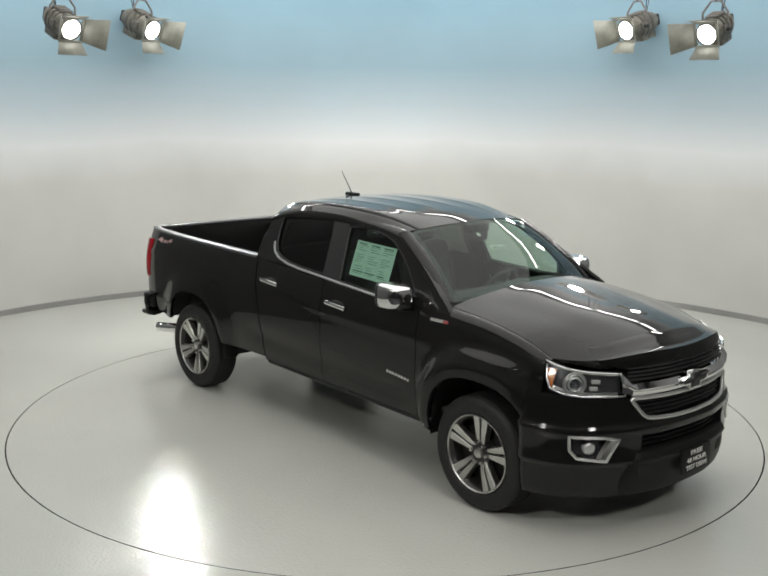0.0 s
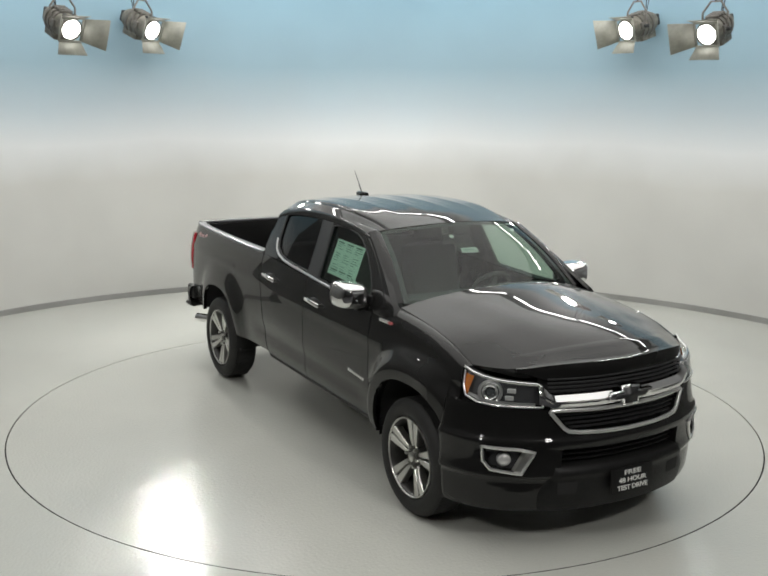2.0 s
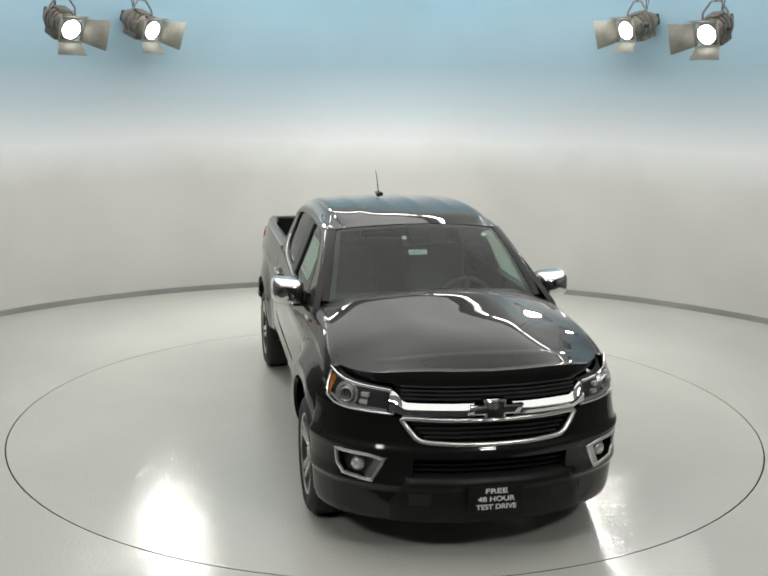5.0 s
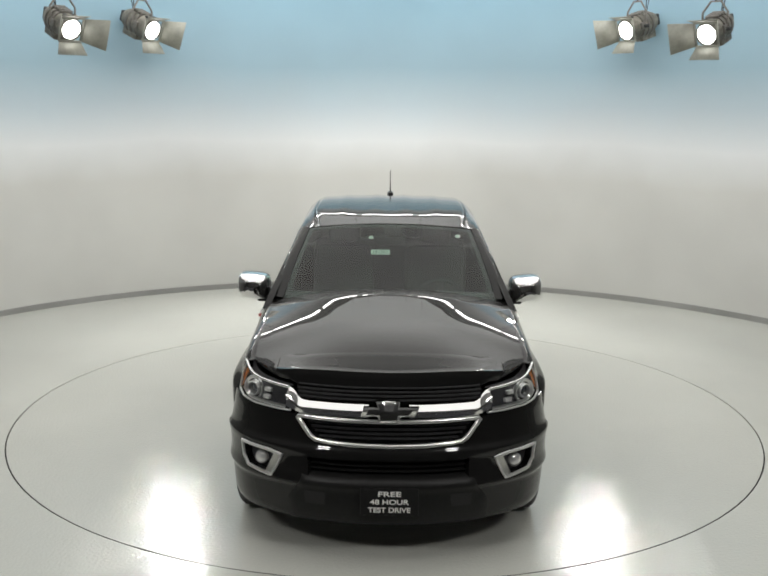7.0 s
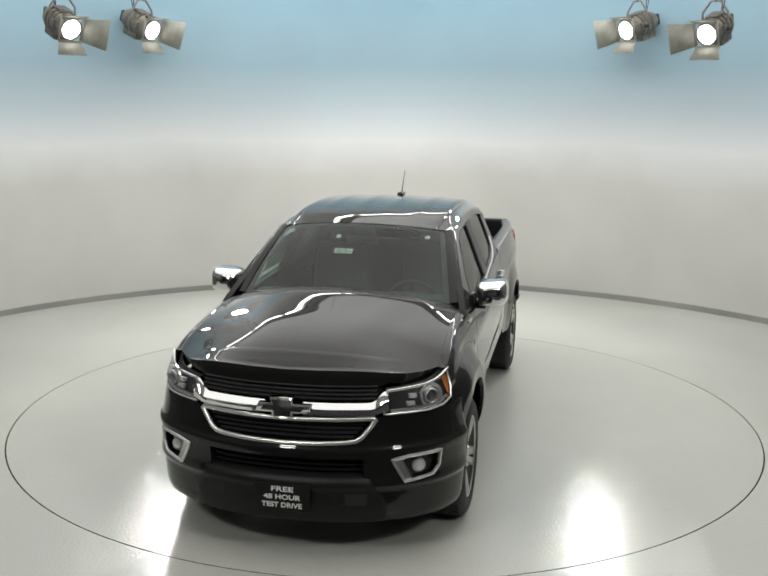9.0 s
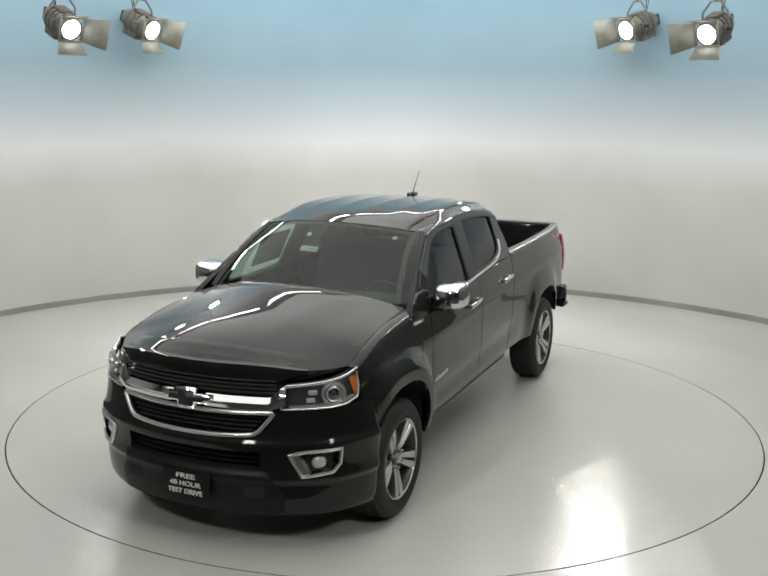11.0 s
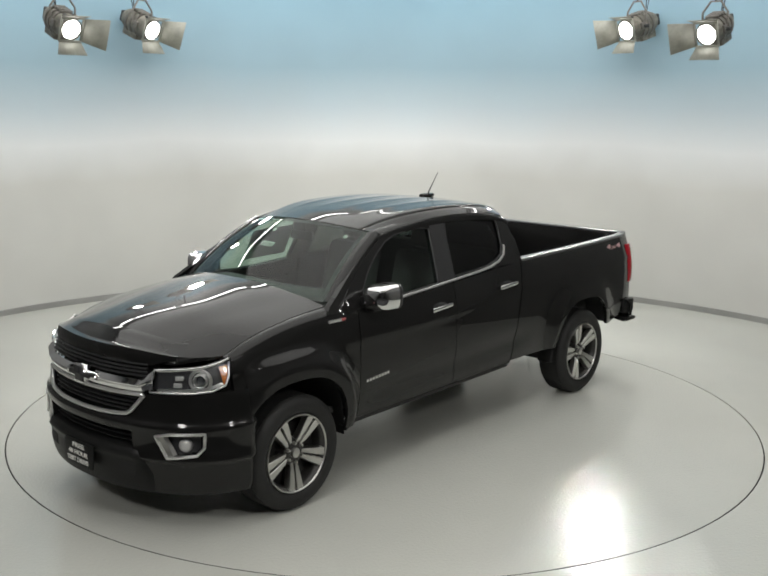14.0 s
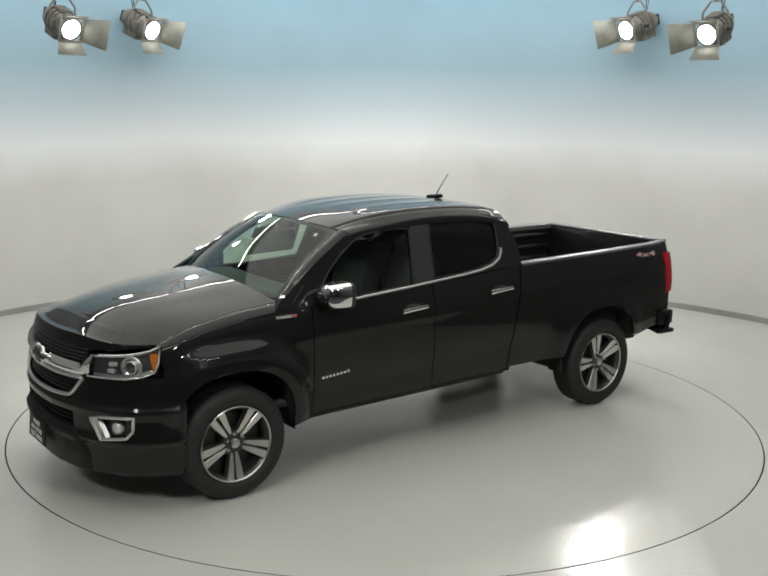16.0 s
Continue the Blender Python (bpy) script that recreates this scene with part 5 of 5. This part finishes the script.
    part("stock_label", box(-0.067, 0.067, -0.025, 0.025, -0.0005, 0.0005, m=m), M_LABEL, ws, "small white stock number label")
    letters("181761", 0.040, m @ Matrix.Translation((0, 0, 0.001)) @ Matrix.Diagonal((0.95, 1, 1, 1)), M_INK, ws, "label_number", 0.0003)
    for q, v in ((-0.22, 0.80), (0.80, 0.86)):
        c = wsp(q, v, -0.004)
        bm = bmesh.new()
        add_lathe(bm, [(0.0005, 0.001), (0.018, 0.001), (0.018, -0.001)], 20, "z", Matrix.Translation(c) @ out_v.to_track_quat("Z", "Y").to_matrix().to_4x4())
        part("round_sticker", bm, M_LABEL, ws, "small round sticker on the glass")


def build_interior():
    inside = new("interior")
    inside.parent = truck
    inside["label"] = "dark cabin with seats, dashboard and steering wheel"
    part("cabin_floor", box(-0.84, 1.45, -0.80, 0.80, 0.52, 0.56), M_DASH, inside)
    part("headliner", box(-0.74, 0.55, -0.53, 0.53, 1.705, 1.72), M_HEADLINER, inside, "light grey headliner")
    bm = bmesh.new()
    prof = [(1.46, 1.255), (1.30, 1.262), (1.12, 1.275), (1.00, 1.262), (0.94, 1.20), (0.96, 1.05), (1.02, 0.80), (1.10, 0.60)]
    rows = [[(x - 0.10 * (abs(y) / 0.72) ** 2 * (1 if x > 1.2 else 0.2), y, z + 0.018 * math.exp(-((y - 0.38) / 0.16) ** 2) * (1 if x < 1.25 else 0.0)) for y in (-0.72, -0.55, -0.3, -0.1, 0.1, 0.25, 0.38, 0.52, 0.72)] for x, z in prof]
    add_grid(bm, rows)
    part("dashboard", bm, M_DASH, inside, "dark grey dashboard")
    part("centre_console", box(0.05, 1.05, -0.13, 0.13, 0.56, 0.88, bevel=0.03), M_DASH, inside)
    ctr, q = Vector((0.80, 0.38, 1.17)), Matrix.Rotation(radians(-62), 4, "Y")
    bm = bmesh.new()
    add_lathe(bm, [(0.185 + 0.015 * math.cos(2 * math.pi * k / 8), 0.015 * math.sin(2 * math.pi * k / 8)) for k in range(8)], 36, "z", Matrix.Translation(ctr) @ q, closed=True)
    add_box(bm, -0.18, 0.18, -0.02, 0.02, -0.012, 0.012, m=Matrix.Translation(ctr) @ q)
    add_box(bm, -0.02, 0.02, -0.18, 0.18, -0.012, 0.012, m=Matrix.Translation(ctr) @ q)
    add_box(bm, -0.07, 0.07, -0.08, 0.08, -0.03, 0.02, bevel=0.02, m=Matrix.Translation(ctr) @ q)
    part("steering_wheel", bm, M_DASH, inside, "dark steering wheel")
    for y in (-0.38, 0.38):
        seat = part("front_seat", box(0.02, 0.55, y - 0.25, y + 0.25, 0.72, 0.90, bevel=0.06), M_SEAT, inside, "dark front seat")
        part("seat_back", box(-0.10, 0.10, -0.25, 0.25, 0.0, 0.62, bevel=0.07, m=Matrix.Translation((0.02, y, 0.84)) @ Matrix.Rotation(radians(-14), 4, "Y")), M_SEAT, seat)
        part("headrest", box(-0.05, 0.05, -0.13, 0.13, 0.64, 0.82, bevel=0.045, m=Matrix.Translation((0.02, y, 0.84)) @ Matrix.Rotation(radians(-12), 4, "Y")), M_SEAT, seat)
    part("rear_bench", box(-0.72, -0.25, -0.66, 0.66, 0.74, 0.92, bevel=0.06), M_SEAT, inside)
    part("rear_backrest", box(-0.80, -0.66, -0.66, 0.66, 0.85, 1.42, bevel=0.06), M_SEAT, inside)
    part("rear_view_mirror", box(0.86, 0.89, -0.12, 0.12, 1.59, 1.66, bevel=0.012), M_SATIN, inside, "rear-view mirror")
    part("sensor_housing", box(0.84, 0.93, -0.05, 0.09, 1.665, 1.735, bevel=0.015), M_SATIN, inside)
    # price sheet inside the right front window
    def up(x, z):
        return Vector((x, -(upper_y(z) - 0.022), z))
    A, B, C, D = (STK[k] for k in range(4))
    bm = bmesh.new()
    rows = [[up(A[0] + (B[0] - A[0]) * u + (D[0] - A[0]) * v, A[1] + (B[1] - A[1]) * u + (D[1] - A[1]) * v) for u in (0, 0.5, 1)] for v in (0, 0.5, 1)]
    add_grid(bm, rows)
    thicken(bm, (0, 0.002, 0))
    sheet = part("price_sheet", bm, M_PAPER, inside, "pale green price sheet in the side window")
    random.seed(5)
    for r in range(14):
        if r in (4, 9):
            continue
        for c0 in (0.06, 0.38, 0.70):
            wdt = random.uniform(0.12, 0.26)
            bm = bmesh.new()
            v0, h = 0.05 + 0.065 * r, 0.014 if r not in (0, 12) else 0.036
            pts = [(c0, v0), (c0 + wdt, v0), (c0 + wdt, v0 + h), (c0, v0 + h)]
            bm.faces.new([bm.verts.new(up(A[0] + (B[0] - A[0]) * u + (D[0] - A[0]) * v, A[1] + (B[1] - A[1]) * u + (D[1] - A[1]) * v) + Vector((0, -0.001, 0))) for u, v in pts])
            part("print_bar", bm, M_INK, sheet)


STK = [(0.31, 1.595), (0.76, 1.578), (0.735, 1.335), (0.33, 1.345)]


def build_rear():
    part("bed_floor", box(-2.74, -0.90, -0.72, 0.72, 0.82, 0.86), M_PLASTIC, truck, "black bed liner floor")
    bm = bmesh.new()
    rows = [[(-0.905 - (0.012 if k % 4 < 2 else 0), -0.74 + 1.48 * k / 24, z) for k in range(25)] for z in (0.84, 1.33)]
    add_grid(bm, rows)
    thicken(bm, (0.02, 0, 0))
    part("bed_front_wall", bm, M_PLASTIC, truck, "black ribbed front wall of the bed", angle=20)
    part("front_rail", box(-0.93, -0.868, -0.80, 0.80, 1.318, 1.345, bevel=0.008), M_RAILCAP, truck)
    gate = part("tailgate", box(-2.81, -2.74, -0.735, 0.735, 0.72, 1.362, bevel=0.018), M_BODY, truck, "black closed tailgate")
    part("tailgate_cap", box(-2.817, -2.733, -0.735, 0.735, 1.362, 1.380, bevel=0.006), M_RAILCAP, gate)
    part("gate_handle", box(-2.83, -2.805, -0.13, 0.13, 1.14, 1.22, bevel=0.012), M_SATIN, gate)
    bm = bmesh.new()
    rows = []
    for i in range(25):
        y = -0.90 + 1.80 * i / 24
        e = abs(y) / 0.90
        x = -2.86 + 0.13 * e ** 5
        step = 0.10 * smoothstep(0.62, 0.74, abs(y))
        rows.append([(x + 0.10, y, 0.745), (x + 0.01, y, 0.745 - step * 0.4), (x, y, 0.72 - step * 0.6), (x, y, 0.60), (x + 0.015, y, 0.555), (x + 0.12, y, 0.535)])
    add_grid(bm, rows)
    thicken(bm, (0.05, 0, 0))
    bump = part("rear_bumper", bm, M_BODY, truck, "black rear step bumper")
    for s in (-1, 1):
        part("corner_step", box(-2.80, -2.62, min(s * 0.78, s * 0.905), max(s * 0.78, s * 0.905), 0.525, 0.565, bevel=0.014), M_PLASTIC, bump)
        part("bumper_wing", box(-2.80, -2.60, min(s * 0.82, s * 0.885), max(s * 0.82, s * 0.885), 0.60, 0.74, bevel=0.025, ), M_PLASTIC, bump)
    tip = add_tube(bmesh.new(), [(-2.20, -0.60, 0.43), (-2.36, -0.74, 0.425), (-2.56, -0.86, 0.42)], 0.044, 20, caps=False)
    part("exhaust_tip", tip, M_CHROME, truck, "polished exhaust tip behind the rear wheel")
    # chassis
    ch = new("chassis")
    ch.parent = truck
    for s in (-1, 1):
        part("frame_rail", box(-2.72, 2.45, s * 0.47 - 0.04, s * 0.47 + 0.04, 0.40, 0.54, bevel=0.01), M_LINER, ch)
    for x in (-AXLE, AXLE):
        part("axle", add_tube(bmesh.new(), [(x, -0.72, 0.37), (x, 0, 0.37), (x, 0.72, 0.37)], [0.05, 0.07, 0.05], 14), M_LINER, ch)
    part("underbody", box(-0.80, 1.30, -0.80, 0.80, 0.44, 0.52, bevel=0.02), M_LINER, ch)
    part("bed_underside", box(-2.66, -0.82, -0.70, 0.70, 0.66, 0.82, bevel=0.02), M_LINER, ch)
    part("engine_tray", box(1.2, 2.62, -0.50, 0.50, 0.30, 0.52, bevel=0.03), M_LINER, ch)
    part("engine_bay", box(1.30, 2.55, -0.50, 0.50, 0.52, 1.10), M_LINER, ch)


build_front()
build_cab()
for side in (1, -1):
    build_side(side)
build_interior()
build_rear()
build_wheel(AXLE + 0.045, 1, 56, 0.04)
build_wheel(-AXLE, 1, 75)
build_wheel(AXLE + 0.045, -1, 84, 0.04)
build_wheel(-AXLE, -1, 60)


# ---------- what moves: the disc and the truck on it turn together ----------
def motions():
    steps = [(0.5 * k) for k in range(33)]
    disc_rows, truck_rows = [], []
    for t in steps:
        m = pose(0, 0, 0, 0, 0, HEADING + TURN * t)
        disc_rows.append((t, m))
        truck_rows.append((t, m @ pose(OFFSET[0], OFFSET[1], 0)))
    walk(turntable, disc_rows)
    walk(truck, truck_rows)


motions()
